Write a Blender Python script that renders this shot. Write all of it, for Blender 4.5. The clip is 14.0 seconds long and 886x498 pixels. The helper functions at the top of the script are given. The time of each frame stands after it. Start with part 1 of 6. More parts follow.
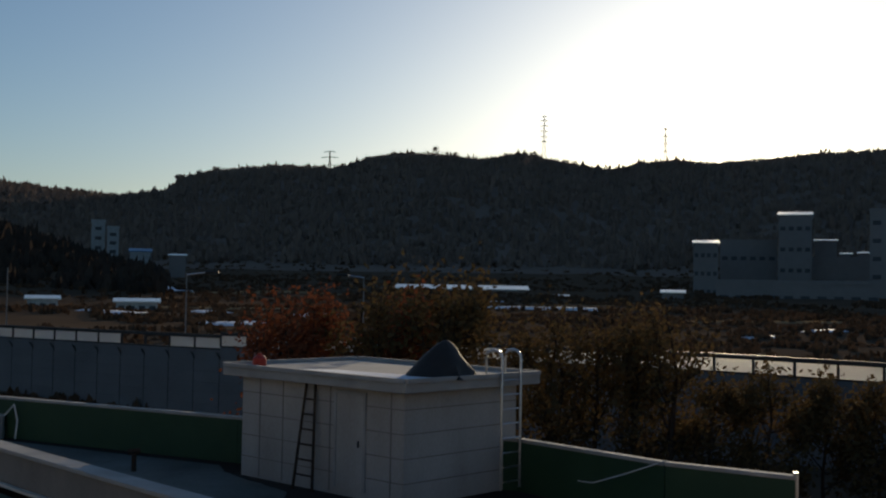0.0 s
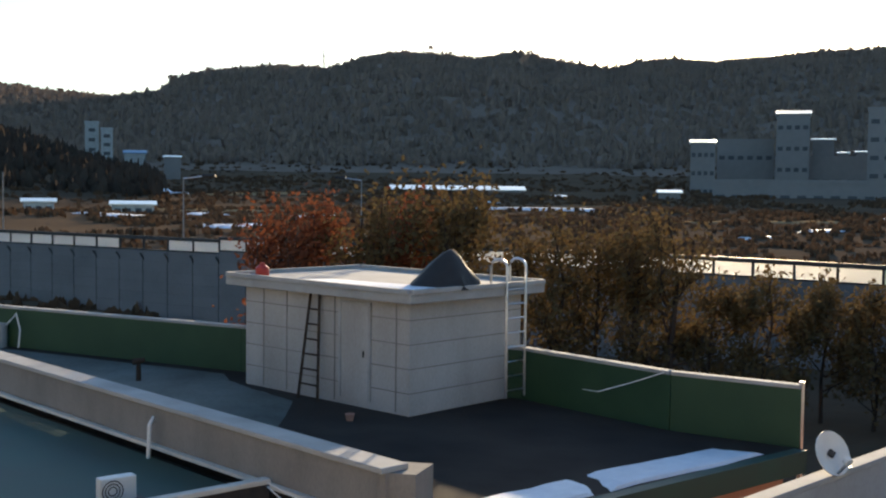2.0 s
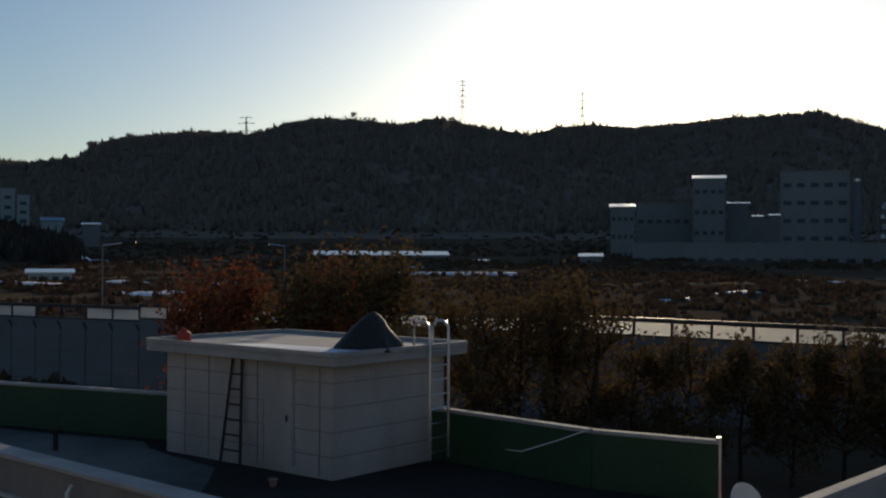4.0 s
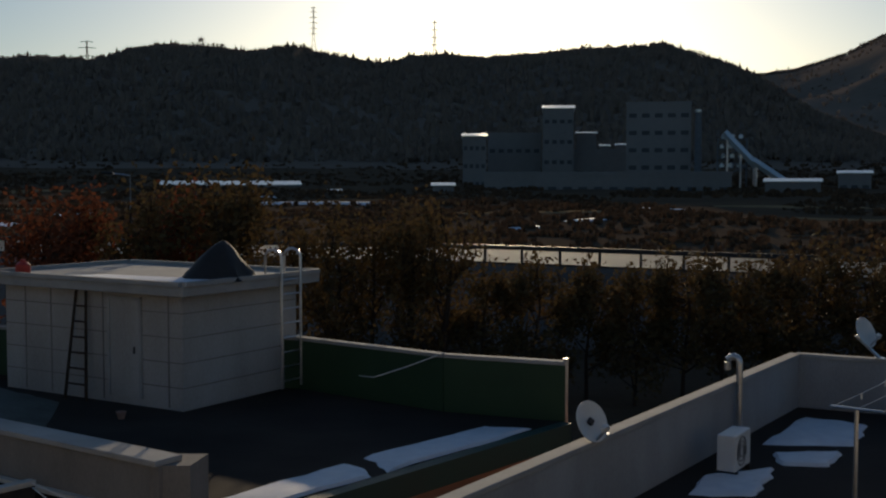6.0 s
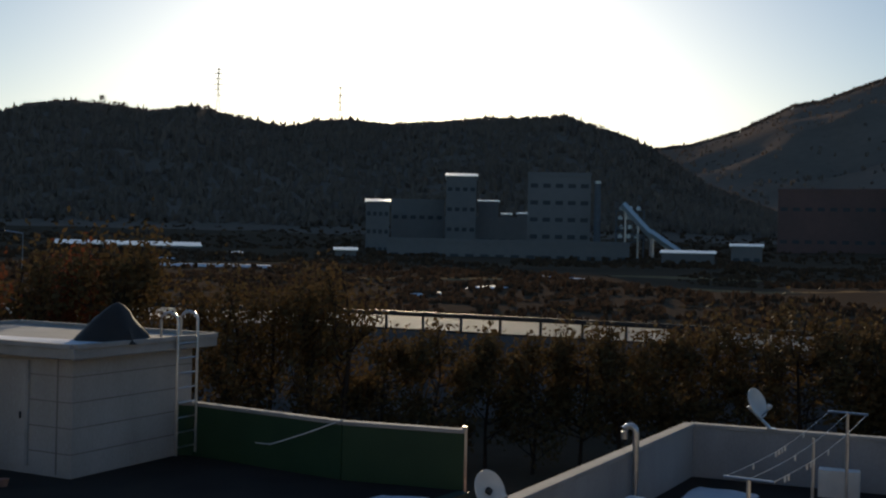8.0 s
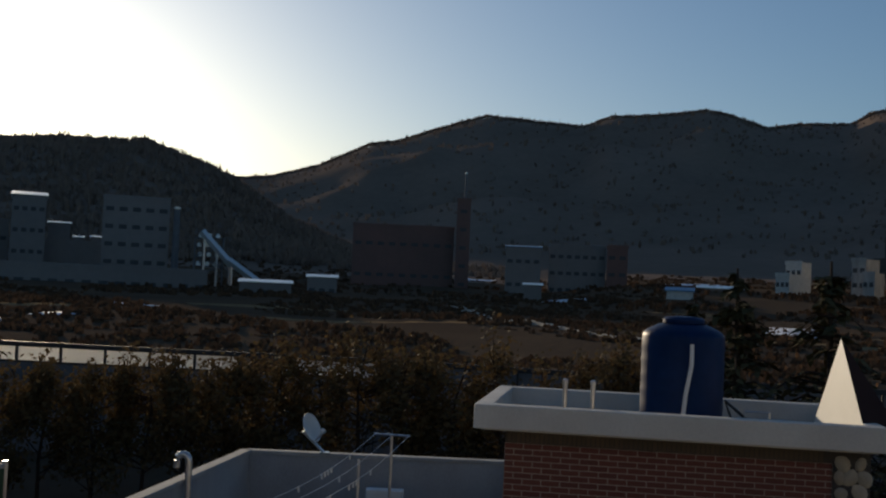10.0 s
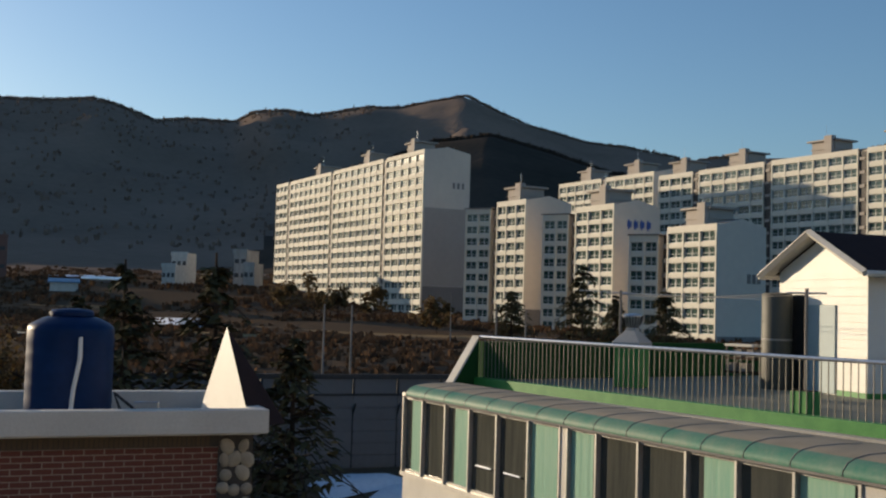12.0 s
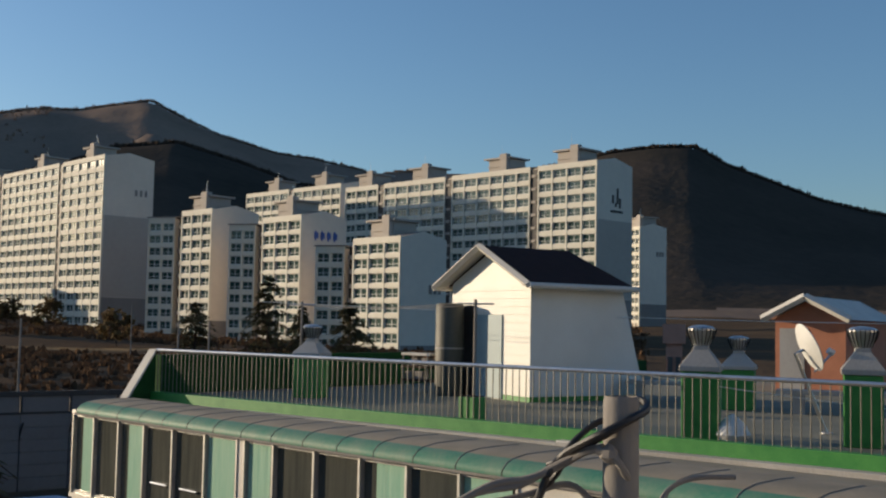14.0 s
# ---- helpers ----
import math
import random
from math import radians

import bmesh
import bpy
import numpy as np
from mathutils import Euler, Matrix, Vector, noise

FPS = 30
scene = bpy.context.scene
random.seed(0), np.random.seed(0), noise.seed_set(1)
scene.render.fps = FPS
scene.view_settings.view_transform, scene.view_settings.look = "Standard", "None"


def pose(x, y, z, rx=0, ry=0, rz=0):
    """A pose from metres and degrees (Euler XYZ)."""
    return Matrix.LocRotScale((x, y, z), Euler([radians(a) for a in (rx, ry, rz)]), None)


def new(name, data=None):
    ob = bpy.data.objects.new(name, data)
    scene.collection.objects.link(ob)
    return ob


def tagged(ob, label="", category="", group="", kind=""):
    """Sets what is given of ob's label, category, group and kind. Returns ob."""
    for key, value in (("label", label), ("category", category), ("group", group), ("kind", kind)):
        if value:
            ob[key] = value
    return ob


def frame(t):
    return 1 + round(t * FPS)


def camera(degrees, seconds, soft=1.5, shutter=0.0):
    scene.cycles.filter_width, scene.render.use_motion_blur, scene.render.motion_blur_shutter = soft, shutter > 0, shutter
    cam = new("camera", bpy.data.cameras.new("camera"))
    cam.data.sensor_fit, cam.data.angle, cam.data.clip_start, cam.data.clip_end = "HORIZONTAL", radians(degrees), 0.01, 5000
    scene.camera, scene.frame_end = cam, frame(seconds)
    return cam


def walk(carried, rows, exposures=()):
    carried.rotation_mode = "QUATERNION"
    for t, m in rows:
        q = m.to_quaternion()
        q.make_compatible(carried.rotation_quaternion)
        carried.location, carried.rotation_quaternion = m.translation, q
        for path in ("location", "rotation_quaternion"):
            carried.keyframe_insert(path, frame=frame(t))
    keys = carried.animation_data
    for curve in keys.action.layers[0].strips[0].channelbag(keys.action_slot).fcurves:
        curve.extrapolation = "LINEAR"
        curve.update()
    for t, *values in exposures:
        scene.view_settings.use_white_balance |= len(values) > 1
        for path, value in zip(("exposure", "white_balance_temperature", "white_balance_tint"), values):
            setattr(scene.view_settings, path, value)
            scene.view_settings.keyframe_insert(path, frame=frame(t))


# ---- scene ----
cam = camera(43.40, 14.0, soft=2.2)
ROWS = [  # seconds, x, y, z, pitch, roll, yaw
    (0, 0.049, -0.003, 7.928, 2.029, -0.943, 5.167),
    (0.5, -0.094, 0.057, 7.948, 1.229, -0.982, 3.244),
    (1, -0.162, 0.149, 7.869, -2.454, -0.104, 4.942),
    (1.5, -0.168, 0.259, 7.983, -7.837, 0.033, 5.097),
    (2, -0.145, 0.250, 8.101, -3.100, -0.713, 4.952),
    (2.2, -0.153, 0.190, 8.059, -1.073, -0.830, 5.372),
    (4.3, -0.095, 0.038, 8.049, 0.298, -0.019, -0.168),
    (4.5, -0.099, 0.046, 8.042, -0.025, 0.141, -0.891),
    (5, -0.088, 0.036, 8.034, -1.007, 0.305, -2.009),
    (5.5, -0.076, 0.061, 8.029, -3.251, -0.176, -5.613),
    (6, -0.070, 0.087, 8.004, -3.309, -0.062, -6.503),
    (6.5, -0.078, 0.061, 8.021, -4.301, -0.393, -9.781),
    (7, -0.104, 0.071, 7.995, -2.739, -0.917, -10.601),
    (7.2, -0.155, 0.106, 8.006, -1.744, -1.195, -8.123),
    (9.3, 0.134, 0.013, 8.031, 1.844, -1.415, -23.729),
    (9.5, 0.139, -0.017, 8.059, 1.710, -1.504, -25.596),
    (10, 0.217, -0.056, 8.000, 2.301, -2.553, -32.927),
    (10.5, 0.256, -0.144, 8.024, 2.545, -2.594, -45.496),
    (11, 0.188, -0.148, 8.031, 1.684, -1.058, -53.759),
    (11.5, 0.183, -0.072, 8.015, 2.852, -1.273, -59.500),
    (12, 0.155, -0.050, 8.003, 2.968, -1.627, -63.744),
    (12.5, 0.145, -0.052, 8.002, 2.914, -2.041, -69.219),
    (13, 0.086, -0.115, 8.008, 1.664, -2.860, -74.163),
    (13.5, 0.100, -0.151, 8.014, 2.749, -1.561, -76.318),
    (14, 0.072, -0.219, 8.021, 3.895, -1.099, -79.714),
]
walk(cam, [(t, pose(x, y, z, 90 + p, r, w)) for t, x, y, z, p, r, w in ROWS],
     [(0, -0.7, 6500, 10), (1.0, -1.05, 6900, 10), (1.5, -0.8, 7400, 10), (2.0, 1.15, 6900, 10), (2.2, 1.25, 6800, 10), (4.3, -0.85, 6500, 10), (5.0, -0.95, 6500, 10), (6.5, -0.75, 6700, 10), (7.2, -0.5, 6600, 10),
      (9.5, -0.6, 6500, 10), (10.0, -0.75, 6400, 10), (10.5, -1.15, 5900, 10), (11.0, -0.5, 6250, 10), (11.5, 0.05, 6500, 10), (12.0, 0.1, 6550, 10), (14, 0.07, 6400, 10)])

# ---- light ----
SUN_AZ, SUN_EL = -10.0, 9.0
world = bpy.data.worlds.new("sky")
scene.world = world
world.use_nodes = True
wn = world.node_tree.nodes
sky = wn.new("ShaderNodeTexSky")
sky.sky_type = "NISHITA"
sky.sun_disc = False
sky.sun_elevation, sky.sun_rotation = radians(SUN_EL), radians(-SUN_AZ)
sky.air_density, sky.dust_density, sky.ozone_density = 1.0, 0.85, 3.5
world.node_tree.links.new(sky.outputs[0], wn["Background"].inputs[0])
wn["Background"].inputs[1].default_value = 0.15
lamp = bpy.data.lights.new("sun", "SUN")
lamp.energy, lamp.angle, lamp.color = 5.0, radians(0.5), (1.0, 0.80, 0.55)
sun = new("sun", lamp)
sdir = Vector((-math.sin(radians(SUN_AZ)) * math.cos(radians(SUN_EL)), math.cos(radians(SUN_AZ)) * math.cos(radians(SUN_EL)), math.sin(radians(SUN_EL))))
sun.rotation_mode = "QUATERNION"
sun.rotation_quaternion = sdir.to_track_quat("Z", "Y")

# ---- materials ----
MATS = {}


def mat(name, c1, c2=None, rough=0.8, metal=0.0, scale=3.0, fine=40.0, bump=0.15, spec=0.5, island=0.0, obj=0.0, trans=0.0, stretch=(1, 1, 1), thru=0.0):
    """A procedural surface: two base colours mixed by coarse stains and fine grain, with relief."""
    if name in MATS:
        return MATS[name]
    m = bpy.data.materials.new(name)
    m.use_nodes = True
    nt = m.node_tree
    b = nt.nodes["Principled BSDF"]
    c2 = c2 or tuple(v * 0.75 for v in c1)
    tc = nt.nodes.new("ShaderNodeTexCoord")
    mp = nt.nodes.new("ShaderNodeMapping")
    mp.inputs["Scale"].default_value = stretch
    nt.links.new(tc.outputs["Object"], mp.inputs[0])
    n1, n2 = nt.nodes.new("ShaderNodeTexNoise"), nt.nodes.new("ShaderNodeTexNoise")
    n1.inputs["Scale"].default_value, n1.inputs["Detail"].default_value = scale, 6
    n2.inputs["Scale"].default_value, n2.inputs["Detail"].default_value = fine, 4
    nt.links.new(mp.outputs[0], n1.inputs["Vector"])
    nt.links.new(mp.outputs[0], n2.inputs["Vector"])
    add = nt.nodes.new("ShaderNodeMath")
    add.operation = "MULTIPLY_ADD"
    add.inputs[1].default_value = 0.45
    nt.links.new(n2.outputs[0], add.inputs[0])
    nt.links.new(n1.outputs[0], add.inputs[2])
    last = add
    if island or obj:
        src = nt.nodes.new("ShaderNodeNewGeometry" if island else "ShaderNodeObjectInfo")
        a2 = nt.nodes.new("ShaderNodeMath")
        a2.operation = "MULTIPLY_ADD"
        a2.inputs[1].default_value = island or obj
        nt.links.new(src.outputs["Random Per Island" if island else "Random"], a2.inputs[0])
        nt.links.new(add.outputs[0], a2.inputs[2])
        last = a2
    rp = nt.nodes.new("ShaderNodeMapRange")
    rp.inputs[1].default_value, rp.inputs[2].default_value = 0.5, 1.0 + (island or obj)
    nt.links.new(last.outputs[0], rp.inputs[0])
    mx = nt.nodes.new("ShaderNodeMix")
    mx.data_type = "RGBA"
    mx.inputs[6].default_value, mx.inputs[7].default_value = (*c1, 1), (*c2, 1)
    nt.links.new(rp.outputs[0], mx.inputs[0])
    nt.links.new(mx.outputs[2], b.inputs["Base Color"])
    b.inputs["Roughness"].default_value, b.inputs["Metallic"].default_value = rough, metal
    b.inputs["Specular IOR Level"].default_value = spec
    b.inputs["Transmission Weight"].default_value = trans
    if bump:
        bp = nt.nodes.new("ShaderNodeBump")
        bp.inputs["Strength"].default_value, bp.inputs["Distance"].default_value = bump, 0.02
        nt.links.new(n2.outputs[0], bp.inputs["Height"])
        nt.links.new(bp.outputs[0], b.inputs["Normal"])
    if thru:  # thin leaves let light through
        tl, ms = nt.nodes.new("ShaderNodeBsdfTranslucent"), nt.nodes.new("ShaderNodeMixShader")
        ms.inputs[0].default_value = thru
        nt.links.new(mx.outputs[2], tl.inputs[0])
        nt.links.new(b.outputs[0], ms.inputs[1])
        nt.links.new(tl.outputs[0], ms.inputs[2])
        nt.links.new(ms.outputs[0], nt.nodes["Material Output"].inputs[0])
    MATS[name] = m
    return m


WHITE = mat("white_paint", (0.66, 0.63, 0.57), (0.50, 0.47, 0.42), 0.75, scale=1.2)
SIDING = mat("white_siding", (0.80, 0.78, 0.72), (0.70, 0.68, 0.62), 0.55, scale=1.0)
CONC = mat("concrete", (0.42, 0.41, 0.39), (0.28, 0.27, 0.25), 0.9, scale=1.5)
PLASTER = mat("stained_plaster", (0.49, 0.465, 0.43), (0.30, 0.275, 0.245), 0.9, scale=0.8, stretch=(1, 1, 0.35))
GREENP = mat("green_roof_paint", (0.012, 0.045, 0.016), (0.025, 0.065, 0.025), 0.6, scale=1.3)
DKGREEN = mat("dark_green_paint", (0.010, 0.05, 0.014), (0.02, 0.075, 0.02), 0.8, scale=2.0, spec=0.1)
GREENB = mat("bright_green_paint", (0.022, 0.19, 0.03), (0.06, 0.27, 0.05), 0.55, scale=4.0)
TURQ = mat("blue_green_roof_paint", (0.009, 0.06, 0.045), (0.02, 0.045, 0.036), 0.65, scale=0.8)
ROOFD = mat("dark_roof_floor_and_wall_shade", (0.030, 0.024, 0.021), (0.060, 0.048, 0.040), 0.95, scale=0.6, spec=0.1)
# duller white; on the parapets it carries part of their shade
DULLW = mat("dulled_white_wall", (0.40, 0.395, 0.39), (0.27, 0.26, 0.255), 0.9, scale=0.9, stretch=(1, 1, 0.4))
DULLG = mat("dusty_works_glass", (0.07, 0.07, 0.072), (0.10, 0.098, 0.095), 0.6, scale=0.4, bump=0, spec=0.2)
FROST = mat("frosted_screed", (0.13, 0.145, 0.13), (0.05, 0.055, 0.045), 0.9, scale=0.7, fine=9)
BANK = mat("pale_dry_grass", (0.34, 0.23, 0.12), (0.20, 0.14, 0.08), 1.0, scale=0.3, fine=4, spec=0.0)
PINK = mat("pink_plaster", (0.45, 0.27, 0.21), (0.36, 0.20, 0.15), 0.9, scale=1.0)
SNOW = mat("snow", (0.80, 0.82, 0.86), (0.65, 0.68, 0.74), 0.7, scale=4, bump=0.4)
STEEL = mat("galvanised_steel", (0.62, 0.62, 0.62), (0.45, 0.45, 0.46), 0.28, 0.9, scale=8, bump=0.03)
ALU = mat("aluminium_frame", (0.60, 0.58, 0.54), (0.48, 0.46, 0.43), 0.4, 0.5, scale=6, bump=0.03)
DARKM = mat("dark_metal_and_shade", (0.03, 0.03, 0.032), (0.06, 0.05, 0.045), 0.6, 0.3, scale=8)
GLASS = mat("dark_window_glass", (0.025, 0.035, 0.035), (0.05, 0.065, 0.06), 0.06, 0.0, scale=0.6, bump=0.0, spec=0.8, obj=0.4)
CURT = mat("green_curtain_glass", (0.24, 0.45, 0.34), (0.36, 0.52, 0.40), 0.25, scale=6, bump=0.05, stretch=(6, 6, 0.3))
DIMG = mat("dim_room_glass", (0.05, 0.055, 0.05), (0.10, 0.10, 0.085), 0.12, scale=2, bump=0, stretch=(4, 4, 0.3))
POLYC = mat("green_polycarbonate", (0.05, 0.195, 0.135), (0.16, 0.245, 0.18), 0.6, scale=2.2, fine=20, bump=0.05, spec=0.25)
BRICK = mat("red_brick", (0.17, 0.052, 0.034), (0.10, 0.032, 0.025), 0.85, scale=6, obj=0.5)
SOLDR = mat("olive_brown_brick", (0.12, 0.085, 0.055), (0.07, 0.055, 0.038), 0.85, scale=6, obj=0.4)
MORTAR = mat("mortar", (0.42, 0.36, 0.29), (0.31, 0.265, 0.215), 0.95, scale=8)
STONE = mat("river_stone", (0.46, 0.40, 0.30), (0.25, 0.21, 0.16), 0.7, scale=8, obj=0.5)
TANKB = mat("blue_tank_plastic", (0.003, 0.019, 0.07), (0.005, 0.027, 0.095), 0.45, scale=3, fine=12, bump=0.05, spec=0.12)
SHINGLE = mat("dark_shingle", (0.028, 0.018, 0.018), (0.05, 0.03, 0.028), 0.9, scale=4, island=0.5, spec=0.1)
APTM = mat("mid_grey_apartment_paint", (0.43, 0.38, 0.33), (0.37, 0.325, 0.285), 0.85, scale=0.06, fine=0.8, bump=0)
APTW = mat("cream_apartment_paint", (0.72, 0.68, 0.58), (0.64, 0.60, 0.50), 0.8, scale=0.08, fine=0.8, bump=0)
APTS = mat("grey_apartment_paint", (0.70, 0.62, 0.52), (0.60, 0.53, 0.45), 0.8, scale=0.06, fine=0.8, bump=0)
APTD = mat("dark_apartment_band", (0.25, 0.225, 0.205), (0.20, 0.18, 0.165), 0.85, scale=0.06, fine=0.8, bump=0)
APTF = mat("pale_window_frame", (0.74, 0.73, 0.69), (0.66, 0.65, 0.61), 0.6, scale=0.5, fine=2, bump=0)
APTG = mat("apartment_window_glass", (0.035, 0.065, 0.058), (0.09, 0.13, 0.115), 0.05, scale=0.4, bump=0, spec=0.5, obj=0.5)
FACT = mat("factory_cladding", (0.24, 0.205, 0.185), (0.18, 0.155, 0.14), 0.6, scale=0.05, fine=0.6, bump=0)
FACTR = mat("red_brown_cladding", (0.20, 0.10, 0.08), (0.14, 0.08, 0.065), 0.7, scale=0.05, fine=0.6, bump=0)
SHEET = mat("bright_sheet_roof", (0.8, 0.8, 0.78), (0.7, 0.7, 0.68), 0.35, 0.6, scale=0.1, fine=1, bump=0)
BLUER = mat("blue_sheet_roof", (0.12, 0.28, 0.42), (0.09, 0.2, 0.32), 0.5, scale=0.1, fine=1, bump=0)
WALLP = mat("grey_barrier_panel", (0.19, 0.175, 0.168), (0.13, 0.12, 0.115), 0.75, scale=0.4, fine=6, island=0.2)
CLEAR = mat("frosted_barrier_pane", (0.75, 0.77, 0.78), (0.66, 0.68, 0.70), 0.3, scale=0.6, bump=0, trans=0.55, obj=0.2)
GRASS = mat("dry_ground", (0.105, 0.075, 0.052), (0.15, 0.105, 0.068), 1.0, scale=0.05, fine=0.9, bump=0.6, spec=0.0)
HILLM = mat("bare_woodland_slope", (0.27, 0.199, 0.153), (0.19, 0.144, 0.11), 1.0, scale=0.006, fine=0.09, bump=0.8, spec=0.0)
FRONTM = mat("dark_front_slope", (0.085, 0.068, 0.055), (0.05, 0.045, 0.036), 1.0, scale=0.006, fine=0.09, bump=0.8, spec=0.0)
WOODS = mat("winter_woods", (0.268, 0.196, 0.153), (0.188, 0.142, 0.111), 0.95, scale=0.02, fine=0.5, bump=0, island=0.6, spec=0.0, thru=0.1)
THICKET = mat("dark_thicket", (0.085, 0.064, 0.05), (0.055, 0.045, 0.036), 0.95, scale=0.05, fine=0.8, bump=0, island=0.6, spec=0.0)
BARK = mat("bark", (0.07, 0.05, 0.038), (0.045, 0.034, 0.027), 0.95, scale=6, stretch=(1, 1, 0.2), bump=0.5, spec=0.05)
NEEDLE = mat("cedar_needles", (0.060, 0.060, 0.031), (0.125, 0.100, 0.050), 0.8, scale=1.5, fine=9, bump=0, island=0.5, spec=0.05)
RUST = mat("rust_leaves", (0.24, 0.075, 0.035), (0.13, 0.055, 0.03), 0.8, scale=1.5, fine=9, bump=0, island=0.6, spec=0.05, thru=0.3)
OLIVE = mat("olive_brown_leaves", (0.10, 0.078, 0.036), (0.15, 0.088, 0.038), 0.8, scale=1.5, fine=9, bump=0, island=0.6, spec=0.05, thru=0.3)
SCRUB = mat("dry_scrub", (0.15, 0.085, 0.048), (0.075, 0.052, 0.036), 1.0, spec=0.0, scale=0.1, fine=1, bump=0, island=0.7, thru=0.1)
RED = mat("red_plastic", (0.45, 0.03, 0.02), (0.35, 0.03, 0.02), 0.5)
TARP = mat("dark_tarpaulin", (0.014, 0.013, 0.012), (0.026, 0.024, 0.022), 0.7, scale=3, bump=0.3)
DISHM = mat("dish_white", (0.72, 0.71, 0.68), (0.6, 0.59, 0.56), 0.45, scale=3, bump=0.02)
RUBBER = mat("black_cable", (0.012, 0.012, 0.013), (0.022, 0.02, 0.02), 0.5, scale=9, bump=0.05)
BLUEP = mat("blue_sign_paint", (0.05, 0.10, 0.35), (0.06, 0.12, 0.38), 0.6, bump=0)
GRIME = mat("grimy_plaster", (0.27, 0.245, 0.22), (0.17, 0.155, 0.14), 0.95, scale=1.2, stretch=(1, 1, 0.4))
DUST = mat("dusty_sheet", (0.34, 0.28, 0.20), (0.20, 0.175, 0.125), 0.8, scale=1.5)
BARS = mat("dull_rail_paint", (0.15, 0.143, 0.122), (0.095, 0.09, 0.08), 0.5, 0.3, scale=8, bump=0.05)
PYL = mat("dull_lattice_steel", (0.16, 0.16, 0.165), (0.12, 0.12, 0.125), 0.8, 0.0, scale=1, bump=0)
BED = mat("dark_mortar_bed", (0.07, 0.062, 0.055), (0.045, 0.04, 0.036), 0.95, scale=8)
DKOLIV = mat("dark_olive_steel", (0.085, 0.085, 0.065), (0.05, 0.05, 0.042), 0.6, scale=1.5, stretch=(1, 1, 0.3))
# white door colour with its bluish shade mixed in
DOORSH = mat("shaded_white_door", (0.36, 0.44, 0.45), (0.30, 0.37, 0.38), 0.6, scale=2)
OLIVR = mat("olive_roof_screed", (0.20, 0.195, 0.15), (0.13, 0.13, 0.095), 0.9, scale=0.8)

for name_, depth_ in (("bare_woodland_slope", 1.5), ("dark_front_slope", 1.5), ("dry_ground", 0.4)):
    MATS[name_].node_tree.nodes["Bump"].inputs["Distance"].default_value = depth_

# ---- builders ----


def at(az, d, z=None):
    """A place by bearing (degrees, to the left of north) and distance."""
    p = (-math.sin(radians(az)) * d, math.cos(radians(az)) * d)
    return Vector(p) if z is None else Vector((*p, z))


def flow(pts, n=5):
    """More points along a smooth curve through the given ones."""
    p = [Vector(q) for q in pts]
    p = [p[0] * 2 - p[1]] + p + [p[-1] * 2 - p[-2]]
    out_ = []
    for a, b, c, d in zip(p, p[1:], p[2:], p[3:]):
        for i in range(n):
            t = i / n
            out_.append(0.5 * (2 * b + (c - a) * t + (2 * a - 5 * b + 4 * c - d) * t * t + (3 * b - a - 3 * c + d) * t ** 3))
    return out_ + [p[-2]]


